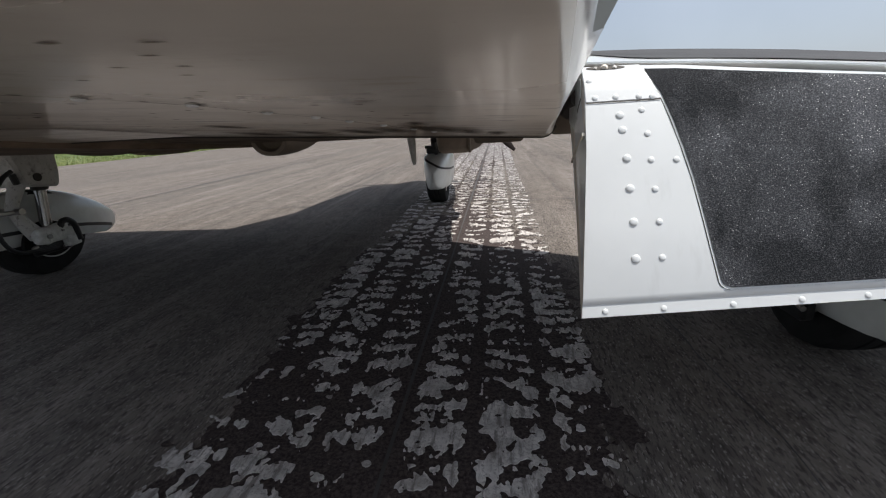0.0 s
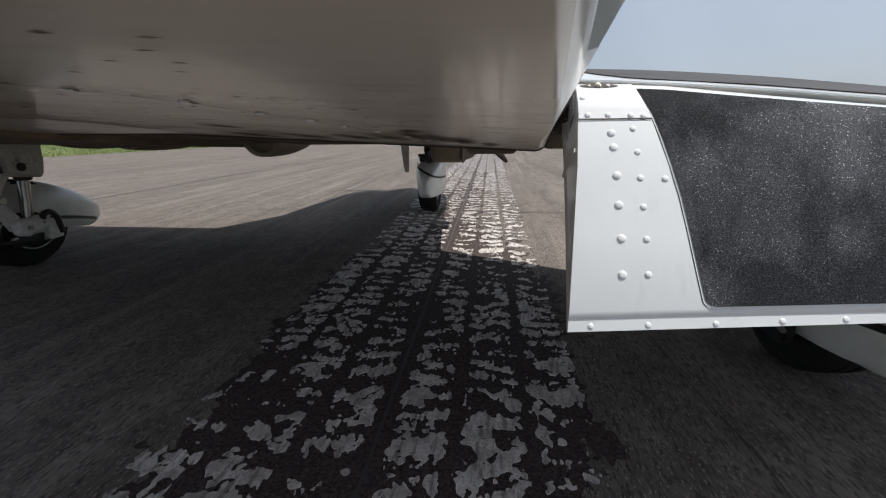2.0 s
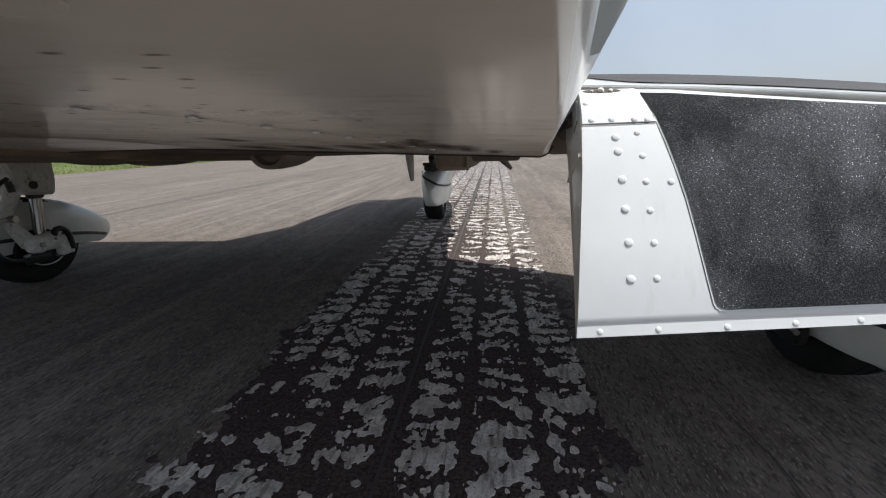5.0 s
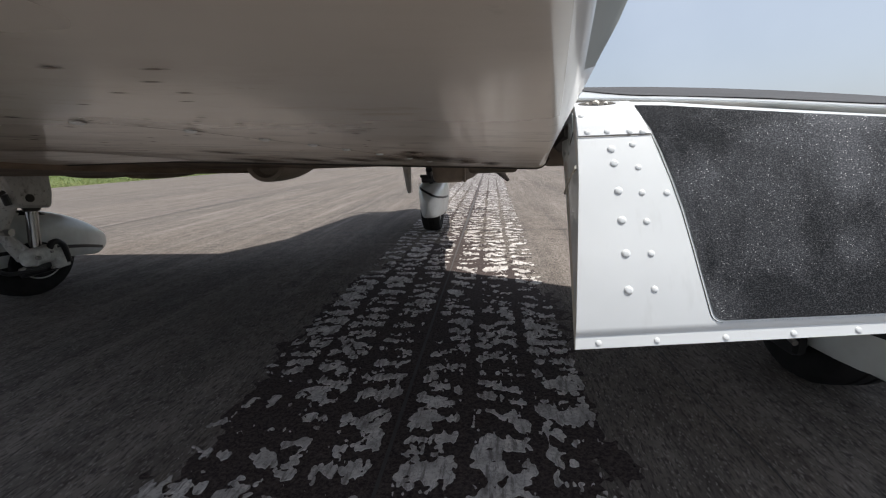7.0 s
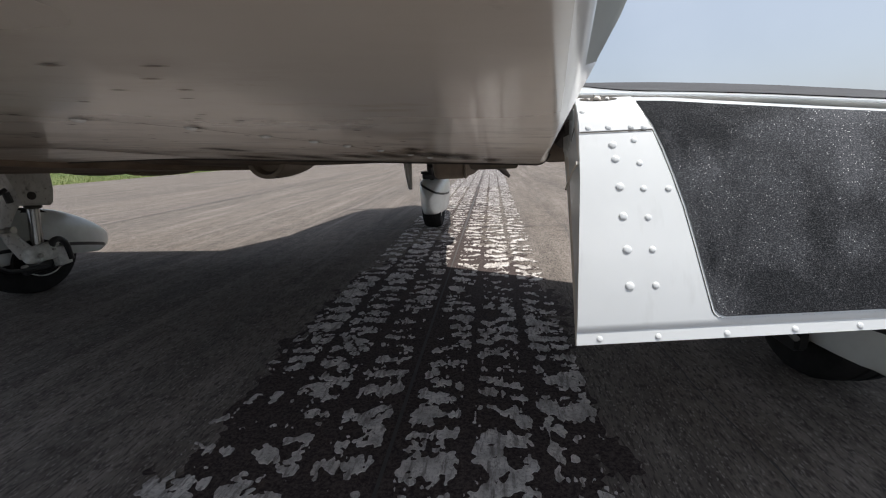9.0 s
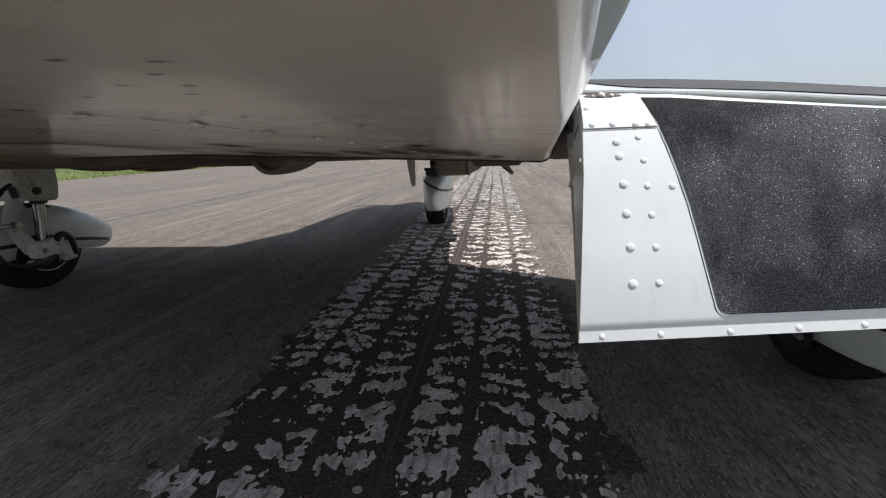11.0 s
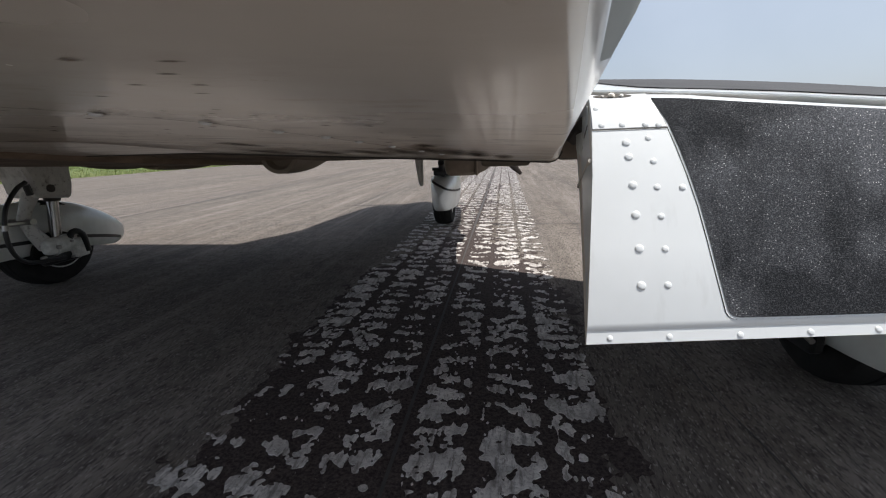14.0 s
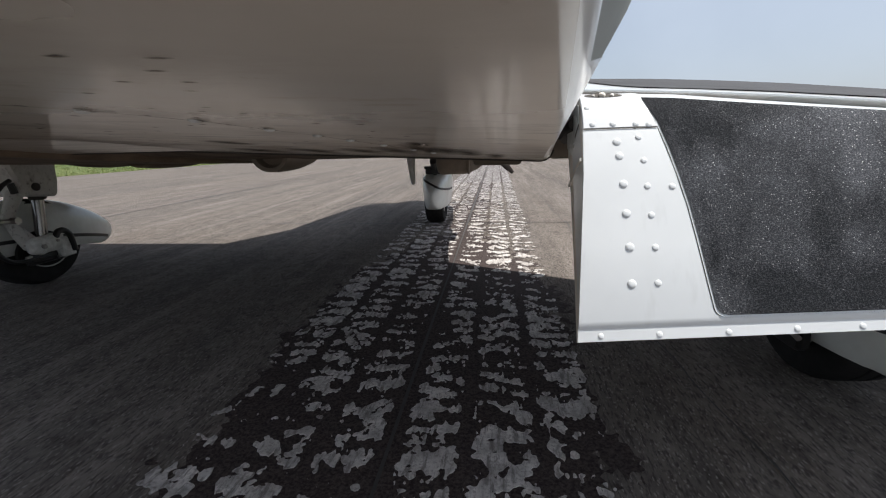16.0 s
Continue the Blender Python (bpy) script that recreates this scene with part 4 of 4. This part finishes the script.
# hinge hole at the inner nose of the flap, with its fittings
# a flat dark disc stands for the shade inside the hole
bm = bmesh.new()
vs = []
for jj in range(24):
    a = 2 * math.pi * jj / 24
    sp = 0.2885 + 0.0046 * math.sin(a)
    vs.append(bm.verts.new(flap_point(0.040 + 0.022 * math.cos(a), sp, skin(sp) + 0.0016)))
bm.faces.new(vs)
part("hinge_hole", bm, M_DARK, flap, smooth=False)
for u, r, mat in ((0.0275, 0.0020, M_CAST), (0.0375, 0.0042, M_RIB), (0.0490, 0.0026, M_CAST)):
    part("hinge_fitting", tube([flap_point(u, 0.2856, skin(0.2856) + 0.001), flap_point(u + 0.002, 0.2895, skin(0.2895) + 0.0010)], r, 10), mat, flap)

part("root_lower_fairing", box(0.10, 0.62, 0.05, (0.605, 1.24, 0.568), 0.012, 2), M_GRIME, right_wing, "grimy lower wing root fairing")
# dark linkage and skin edge in the gap between belly and flap
part("flap_linkage", tube([(0.575, 0.95, 0.60), (0.56, 0.72, 0.585), (0.552, 0.58, 0.60)], 0.012, 8), M_DARK, right_wing, "dark flap linkage")

# ---- landing gear ----
def pant_rings(cx, y0, y1, zlow, ztop, hw, n=26, grow=1.0, top_narrow=0.0, square=0.85, flat=0.7, blunt=(2.4, 0.55), point=1.0, droop=0.0, low_narrow=0.0):
    """Rings of a streamlined wheel fairing, cut flat below."""
    zc = zlow + 0.42 * (ztop - zlow)
    rings = []
    for i in range(n + 1):
        t = 0.5 - 0.4999 * math.cos(math.pi * i / n)
        k = (1 - abs(2 * t - 1) ** blunt[0]) ** blunt[1] * (0.86 + 0.14 * t)
        y = y0 + (y1 - y0) * t
        ring = []
        for j in range(28):
            a = 2 * math.pi * j / 28
            c, s = math.cos(a), math.sin(a)
            ex, ez = abs(c) ** flat * (1 if c > 0 else -1), abs(s) ** square * (1 if s > 0 else -1)
            if ez < 0:
                ex = abs(c) ** 0.35 * (1 if c > 0 else -1)
            z = zc + ez * ((ztop - zc) * k ** 1.25 if ez > 0 else (zc - zlow + 0.05) * k ** (0.5 * point)) * grow
            narrow = 1 - top_narrow * max(0.0, ez) ** 2 - low_narrow * max(0.0, (zc + 0.03 - max(z, zlow)) / (zc + 0.03 - zlow))
            ring.append(Vector((cx + ex * k ** point * hw * grow * narrow, y, max(z, zlow) - droop * max(0.0, (t - 0.45) / 0.55) ** 1.6)))
        rings.append(ring)
    return rings


def pant_stripe(cx, y0, y1, zlow, ztop, hw, za, zb_, side, slope=0.0, top_narrow=0.0, flat=0.7, blunt=(2.4, 0.55), point=1.0, start=0.03, droop=0.0):
    """A thin painted line round one side of a fairing."""
    zc = zlow + 0.42 * (ztop - zlow)
    bm = bmesh.new()
    prev = None
    for i in range(41):
        t = start + (0.93 - start) * i / 40
        k = (1 - abs(2 * t - 1) ** blunt[0]) ** blunt[1] * (0.86 + 0.14 * t)
        y = y0 + (y1 - y0) * t
        cur = []
        for z in (za, zb_):
            z = z + slope * (t - 0.5)
            h = (ztop - zc) * k ** 1.25 if z > zc else (zc - zlow + 0.05) * k ** (0.5 * point)
            ez = min(0.999, abs(z - zc) / max(1e-4, h))
            c = (1 - ez ** (2 / 0.85)) ** 0.5
            narrow = 1 - top_narrow * (ez if z > zc else 0)
            c = c if z > zc else c ** (0.35 / flat)
            cur.append(bm.verts.new((cx + side * ((c ** flat) * k ** point * hw * narrow + 0.002), y, z - droop * max(0.0, (t - 0.45) / 0.55) ** 1.6)))
        if prev:
            bm.faces.new((prev[0], prev[1], cur[1], cur[0]))
        prev = cur
    return bm


def tyre_profile(r, w):
    return [(-w * 0.36, r * 0.56), (-w * 0.47, r * 0.66), (-w * 0.5, r * 0.80), (-w * 0.44, r * 0.93), (-w * 0.30, r * 0.985), (-w * 0.14, r), (-w * 0.12, r * 0.985),
            (-w * 0.09, r * 0.985), (-w * 0.07, r), (w * 0.07, r), (w * 0.09, r * 0.985), (w * 0.12, r * 0.985), (w * 0.14, r), (w * 0.30, r * 0.985), (w * 0.44, r * 0.93),
            (w * 0.5, r * 0.80), (w * 0.47, r * 0.66), (w * 0.36, r * 0.56)]


def main_gear(side, x, y, top, low=0.165, shift=0.0, hoses=True):
    """One main leg: housing, piston, scissor links, wheel, brake, hose and fairing. side: +1 where the wheel is right of the keel."""
    inn = -side
    LEG = 0.09
    wy, y = y, y - 0.065
    lx = x + inn * (LEG + 0.05)

    def at(dy, z, out=0.0):
        """A place on the leg: dy ahead of its middle, z up, out towards the keel."""
        return (lx + inn * out, y + dy, z)

    # housing, narrower below, its rear edge slanting forwards
    rings = []
    for out, k in ((-0.10, 0.90), (-0.085, 1.0), (0.045, 1.0), (0.06, 0.90)):
        mid = Vector(at(0.0, 0.52, out))
        rings.append([mid + (Vector(at(dy, z, out)) - mid) * k for dy, z in ((-0.128, top), (-0.112, 0.545), (-0.088, 0.480), (-0.080, 0.430), (-0.068, 0.416), (0.062, 0.402), (0.074, 0.410), (0.086, 0.46), (0.092, top))])
    leg = part("main_gear", loft(rings), M_CAST, plane, "grey-white main landing gear leg", 30)
    part("piston", tube([at(0.032, 0.46), at(0.0, 0.20)], 0.022, 18), M_OLEO, leg, "bare steel oleo piston")
    part("collar", lathe([(0.392, 0.026), (0.396, 0.031), (0.408, 0.031), (0.412, 0.026)], "z", 20, at(0.026, 0)), M_DARK, leg, "dark oleo seal")
    part("hose_fitting", tube([at(-0.104, 0.474, 0.045), at(-0.096, 0.432, 0.045)], 0.013, 10), M_BLACK, leg, "black hose fitting")
    # scissor links, aft of the piston
    part("upper_link", tube([at(-0.060, 0.430), at(-0.085, 0.385), at(-0.118, 0.322)], 0.03, 12, ends=(0.030, 0.020)), M_CAST, leg)
    part("lower_link", tube([at(-0.112, 0.325), at(-0.085, 0.265), at(-0.045, 0.205)], 0.03, 12, ends=(0.020, 0.034)), M_CAST, leg)
    part("link_bolt", tube([at(-0.113, 0.322, 0.05), at(-0.113, 0.322, -0.10)], 0.014, 10), M_STEEL, leg)
    if hoses:
        part("stay_rod", tube([at(-0.113, 0.320, 0.02), at(-0.42, 0.335, 0.0)], 0.011, 8), M_STEEL, leg)
    bm = box(0.055, 0.135, 0.074, at(-0.018, 0.202, 0.03), 0.024, 4)
    tube([at(-0.05, 0.195, 0.03), at(0.03, 0.21, 0.03)], 0.036, 14, bm)
    part("axle_fork", bm, M_GUSSET, leg, "pale scuffed axle fork")
    part("axle", tube([at(-0.02, 0.2, 0.0), (x - inn * 0.07, wy, 0.2)], 0.022, 12), M_STEEL, leg)
    for dy, z, out, r in ((-0.048, 0.199, 0.064, 0.010), (0.012, 0.213, 0.064, 0.006), (-0.022, 0.452, 0.060, 0.017)):
        part("bolt", lathe([(-0.004, r), (0.006, r), (0.009, r * 0.7)], "x", 12, at(dy, z, out * 1.0)), M_DARK if r > 0.015 else M_STEEL, leg)
    # brake caliper, its plates, bolts and black hoop hose
    bm = box(0.05, 0.052, 0.090, at(0.070, 0.172, 0.02), 0.012, 2)
    box(0.035, 0.035, 0.045, at(0.098, 0.150, 0.02), 0.008, 2, bm)
    box(0.030, 0.030, 0.030, at(0.058, 0.225, 0.02), 0.008, 2, bm)
    part("brake_caliper", bm, M_GUSSET, leg, "pale brake caliper")
    part("torque_plate", box(0.03, 0.175, 0.046, at(0.008, 0.140, 0.0), 0.010, 2), M_BLACK, leg, "black torque plate")
    for dy, z in ((-0.088, 0.158), (-0.012, 0.138), (0.045, 0.133), (0.075, 0.128), (0.104, 0.168)):
        part("caliper_bolt", tube([at(dy - 0.011, z, 0.024), at(dy + 0.011, z + 0.004, 0.024)], 0.0065, 8), M_STEEL, leg)
    if hoses:
        hoop = curve_pts([at(0.018, 0.222, 0.05), at(0.034, 0.247, 0.05), at(0.062, 0.249, 0.05), at(0.085, 0.226, 0.05), at(0.096, 0.186, 0.045), at(0.104, 0.150, 0.04)], 6)
        part("bleed_hose", tube(hoop, 0.013, 10), M_BLACK, leg, "short black hoop hose")
    tyre = part("tyre", lathe(tyre_profile(0.196, 0.15), "x", 56, (x, wy, 0.196)), M_RUBBER, leg, "black grooved tyre")
    # rim kept black and a black disc added for the shadow inside the wheel
    rim = lathe([(-0.06, 0.03), (-0.062, 0.085), (-0.05, 0.115), (-0.066, 0.124), (-0.06, 0.130), (0.06, 0.130), (0.066, 0.124), (0.05, 0.115), (0.062, 0.085), (0.06, 0.03)], "x", 40, (x, wy, 0.196))
    part("rim", rim, M_RUBBER, leg, "plain black rim")
    part("wheel_blank", lathe([(-0.004, 0.004), (-0.004, 0.110), (0.004, 0.112), (0.008, 0.100), (0.009, 0.004)], "x", 36, (x + inn * 0.070, wy, 0.196)), M_RUBBER, leg, "black disc over the wheel centre")
    part("brake_disc", tube([(x + inn * 0.083, wy + 0.114 * math.cos(2 * math.pi * k / 40), 0.196 + 0.114 * math.sin(2 * math.pi * k / 40)) for k in range(41)], 0.0032, 6), M_STEEL, leg)
    if hoses:
        hose = curve_pts([at(-0.106, 0.486, 0.05), at(-0.150, 0.458, 0.05), at(-0.205, 0.385, 0.05), at(-0.226, 0.29, 0.05), at(-0.215, 0.210, 0.05), at(-0.175, 0.165, 0.05), at(-0.10, 0.150, 0.045), at(0.0, 0.140, 0.03)], 8)
        part("brake_hose", tube(hose, 0.0085, 10), M_BLACK, leg, "black rubber brake hose")
        part("hose_clip", tube([at(-0.2215, 0.326, 0.05), at(-0.2250, 0.304, 0.05)], 0.0115, 10), M_STEEL, leg)
    cx = x + side * (0.01 - shift)
    # black rounded plate on the fairing in place of the shaded opening round the axle
    bm = bmesh.new()
    ring = [(0.112 * math.cos(2 * math.pi * k / 40), 0.150 + 0.106 * math.sin(2 * math.pi * k / 40)) for k in range(40)]
    face = [bm.verts.new((cx + inn * 0.1275, y + 0.018 + dy, max(z, low - 0.012))) for dy, z in ring]
    rim_v = [bm.verts.new((cx + inn * 0.112, y + 0.018 + dy, max(z, low - 0.012))) for dy, z in ring]
    for k in range(40):
        bm.faces.new((face[k], face[(k + 1) % 40], rim_v[(k + 1) % 40], rim_v[k]))
    bm.faces.new(face)
    part("opening_plate", bm, M_RUBBER, leg, "black plate for the shaded opening round the axle", smooth=False)
    shape = (cx, wy - 0.50, wy + 0.445, low, 0.408, 0.125)
    part("wheel_fairing", loft(pant_rings(*shape, blunt=(1.9, 0.68), point=1.2, droop=0.074)), M_PANT, leg, "white streamlined wheel fairing with a black line", 30)
    part("black_line", pant_stripe(*shape, 0.214, 0.230, inn, -0.04, blunt=(1.9, 0.68), point=1.2, droop=0.074), M_BLACK, leg, smooth=False)
    return leg


main_gear(-1, -1.68, 1.72, 0.62)
main_gear(1, 1.25, 1.095, 0.62, 0.140, 0.035, hoses=False)

# nose gear
nose = part("nose_gear", tube([(0.01, 3.24, 0.56), (0.005, 3.27, 0.20)], 0.028, 14), M_STEEL, plane, "steel nose gear leg with dark scissors")
bm = tube([(0.01, 3.19, 0.53), (0.01, 3.10, 0.46)], 0.024, 8)
tube([(0.01, 3.10, 0.46), (0.01, 3.19, 0.375)], 0.024, 8, bm)
tube([(-0.06, 3.14, 0.415), (0.08, 3.14, 0.415)], 0.011, 8, bm)
box(0.13, 0.09, 0.04, (0.01, 3.18, 0.388), 0.012, 2, bm)
part("scissor_link", bm, M_BLACK, nose, "dark scissor links")
shape = (0.008, 2.98, 3.72, 0.125, 0.392, 0.116)
part("wheel_fairing", loft(pant_rings(*shape, top_narrow=0.07, square=0.5, flat=0.38, low_narrow=0.17)), M_PANT, nose, "white nose wheel fairing with a black line", 30)


def wrap_line(cx, y0, y1, zlow, ztop, hw, zmid, slope, width, flat, square):
    """A painted line that wraps the rear of the fairing, falling from one side to the other."""
    zc = zlow + 0.42 * (ztop - zlow)
    rows = []
    for i in range(33):
        u = -1 + 2 * i / 32
        row = []
        for dz in (-width / 2, width / 2):
            z = zmid - slope * u * hw + dz
            k_lo, k_hi = 0.02, 0.995
            for _ in range(30):
                k = (k_lo + k_hi) / 2
                over = (abs(u) * 0.93 / k) ** (2 / flat) + (abs(z - zc) / ((ztop - zc) * k ** 1.25)) ** (2 / square)
                k_lo, k_hi = (k, k_hi) if over > 1 else (k_lo, k)
            t_lo, t_hi = 0.0, 0.5
            for _ in range(30):
                t = (t_lo + t_hi) / 2
                t_lo, t_hi = (t, t_hi) if (1 - abs(2 * t - 1) ** 2.4) ** 0.55 * (0.86 + 0.14 * t) < k else (t_lo, t)
            row.append(Vector((cx + u * 0.95 * hw, y0 + (y1 - y0) * t - 0.004, z)))
        rows.append(row)
    return loft(rows, closed=False)


part("black_line", wrap_line(*shape, 0.300, 0.42, 0.014, 0.38, 0.5), M_BLACK, nose, smooth=False)
part("tyre", lathe(tyre_profile(0.175, 0.14), "x", 48, (0.004, 3.26, 0.175)), M_RUBBER, nose, "black grooved tyre")
part("rim", lathe([(-0.055, 0.03), (-0.055, 0.10), (0.055, 0.10), (0.055, 0.03)], "x", 32, (0.004, 3.26, 0.175)), M_STEEL, nose)

# propeller at rest
hub = part("propeller", lathe([(4.34, 0.06), (4.35, 0.09), (4.42, 0.09), (4.43, 0.06)], "y", 24, (0, 0, 0.88)), M_BLACK, plane, "two-blade propeller at rest")
SPIN = radians(-134)
for sgn in (1, -1):
    rings = []
    for i in range(11):
        t = i / 10
        r = 0.07 + 0.76 * t
        c = 0.06 + 0.05 * math.sin(math.pi * min(1, t * 1.1)) if t < 0.97 else 0.03
        tw = radians(62 - 44 * t)
        ring = []
        for a in [2 * math.pi * j / 12 for j in range(12)]:
            q = Vector((sgn * r, 0.5 * c * math.cos(a) * math.sin(tw) + 0.008 * math.sin(a) * math.cos(tw), sgn * (0.5 * c * math.cos(a) * math.cos(tw) - 0.008 * math.sin(a) * math.sin(tw))))
            ring.append(Matrix.Rotation(SPIN + math.pi / 2 + math.pi / 2, 3, "Y") @ q + Vector((0.04, 4.385, 0.88)))
        rings.append(ring)
    part("blade", loft(rings), M_BLADE_PAINT, hub, "dark brown propeller blade")

# ---- the distance: meadow edge, trees, sheds and hills ----
rng = random.Random(4)


def grass(x0, x1, y0, y1, count, tall):
    verts, faces = [], []
    for _ in range(count):
        x = x0 + (x1 - x0) * rng.random() ** 1.6
        y = y0 + (y1 - y0) * rng.random() ** 1.3
        for _b in range(3):
            a = rng.random() * math.pi
            h = tall * (0.5 + rng.random())
            w = 0.006 + 0.008 * rng.random()
            dx, dy = rng.uniform(-0.12, 0.12), rng.uniform(-0.12, 0.12)
            i = len(verts)
            verts += [(x + dx - w * math.cos(a), y + dy - w * math.sin(a), -0.06), (x + dx + w * math.cos(a), y + dy + w * math.sin(a), -0.06),
                      (x + dx + rng.uniform(-0.06, 0.06), y + dy + rng.uniform(-0.06, 0.06), -0.05 + h)]
            faces.append((i, i + 1, i + 2))
    me = bpy.data.meshes.new("grass")
    me.from_pydata(verts, [], faces)
    me.materials.append(M_BLADE.m)
    return tagged(new("grass", me), "rough green meadow grass at the runway edge", "grass", kind="stuff")


grass(RWY_L - 0.1, RWY_L - 26, -4, 80, 36000, 0.06)
grass(RWY_R + 0.1, RWY_R + 22, -4, 80, 14000, 0.06)


def tree(h, spread):
    t = new("tree")
    part("trunk", tube(curve_pts([(0, 0, -0.3), (0.1, 0.05, h * 0.25), (0, 0, h * 0.6)], 4), 0.2, 8, ends=(0.035 * h, 0.012 * h)), M_BARK, t)
    verts, faces = [], []
    lumps = [(rng.gauss(0, spread * 0.42), rng.gauss(0, spread * 0.42), h * rng.uniform(0.38, 0.88), spread * rng.uniform(0.25, 0.5)) for _ in range(16)]
    for cx, cy, cz, r in lumps:
        for _ in range(70):
            v = Vector((rng.gauss(0, 1), rng.gauss(0, 1), rng.gauss(0, 0.8))).normalized() * r * rng.uniform(0.6, 1.0)
            a, b = Vector((rng.gauss(0, 1), rng.gauss(0, 1), rng.gauss(0, 1))).normalized() * 0.35, Vector((rng.gauss(0, 1), rng.gauss(0, 1), rng.gauss(0, 1))).normalized() * 0.35
            p = Vector((cx, cy, cz)) + v
            i = len(verts)
            verts += [p - a, p + b, p + a, p - b]
            faces.append((i, i + 1, i + 2, i + 3))
    me = bpy.data.meshes.new("crown")
    me.from_pydata(verts, [], faces)
    me.materials.append(M_LEAF.m)
    c = new("crown", me)
    c.parent = t
    return tagged(t, "leafy green tree at the edge of the airfield", "tree", "tree line beyond the meadow")


protos = [tree(9, 3.6), tree(12, 4.4), tree(7, 3.2)]
for i, p in enumerate(protos):
    p.location = (-150 + 40 * i, 330, 0)
for i in range(46):
    p = protos[i % 3]
    if i < 34:
        x, y = -420 + 11.5 * i + rng.uniform(-5, 5), 400 - 0.30 * (i * 11.5) + rng.uniform(-12, 30)
    else:
        x, y = 60 + 26 * (i - 34) + rng.uniform(-6, 6), 620 + rng.uniform(-40, 60)
    copy_thing(p, Matrix.Translation((x, y, 0)) @ Matrix.Rotation(rng.uniform(0, 6.28), 4, "Z"))


def shed(x, y, w, d, h):
    s = new("airfield_building")
    s.location = (x, y, 0)
    part("wall", box(w, d, h, (0, 0, h / 2 - 0.06), 0.05), M_SHED, s)
    r = h * 0.28
    prof = [(-w / 2 - 0.4, h), (0, h + r), (w / 2 + 0.4, h), (w / 2 + 0.4, h - 0.25), (0, h + r - 0.25), (-w / 2 - 0.4, h - 0.25)]
    part("roof", loft([[Vector((a, yy, b)) for a, b in prof] for yy in (-d / 2 - 0.3, d / 2 + 0.3)]), M_ROOF, s, smooth=False)
    for k in range(2):
        part("door", box(w * 0.22, 0.2, h * 0.7, (-w * 0.22 + k * w * 0.44, -d / 2 - 0.06, h * 0.35), 0.02), M_ROOF, s)
    return tagged(s, "low white airfield shed with a grey roof", "building", "sheds beyond the meadow")


for x, y, w, d, h in ((-175, 350, 26, 14, 5), (-60, 420, 18, 12, 5), (-330, 380, 20, 12, 4.5), (-30, 470, 12, 9, 4)):
    shed(x, y, w, d, h)

# wooded hills behind
bm = bmesh.new()
cols = []
for i in range(121):
    a = radians(-75 + 150 * i / 120)
    row = []
    for j in range(7):
        dist = 2000 + 320 * j
        x, y = dist * math.sin(a), dist * math.cos(a)
        k = math.sin(math.pi * j / 6 * 0.5) ** 1.3
        h = (95 + 150 * (0.5 + 0.5 * noise.noise(Vector((i * 0.07, 0.4, 0)))) + 40 * noise.noise(Vector((i * 0.3, j * 0.4, 2)))) * k
        row.append(bm.verts.new((x, y, h - 2)))
    cols.append(row)
for p, q in zip(cols, cols[1:]):
    for j in range(6):
        bm.faces.new((p[j], p[j + 1], q[j + 1], q[j]))
tagged(mesh_ob("backdrop", bm, M_HILL), "long wooded hills behind the airfield", "hills", kind="structure")
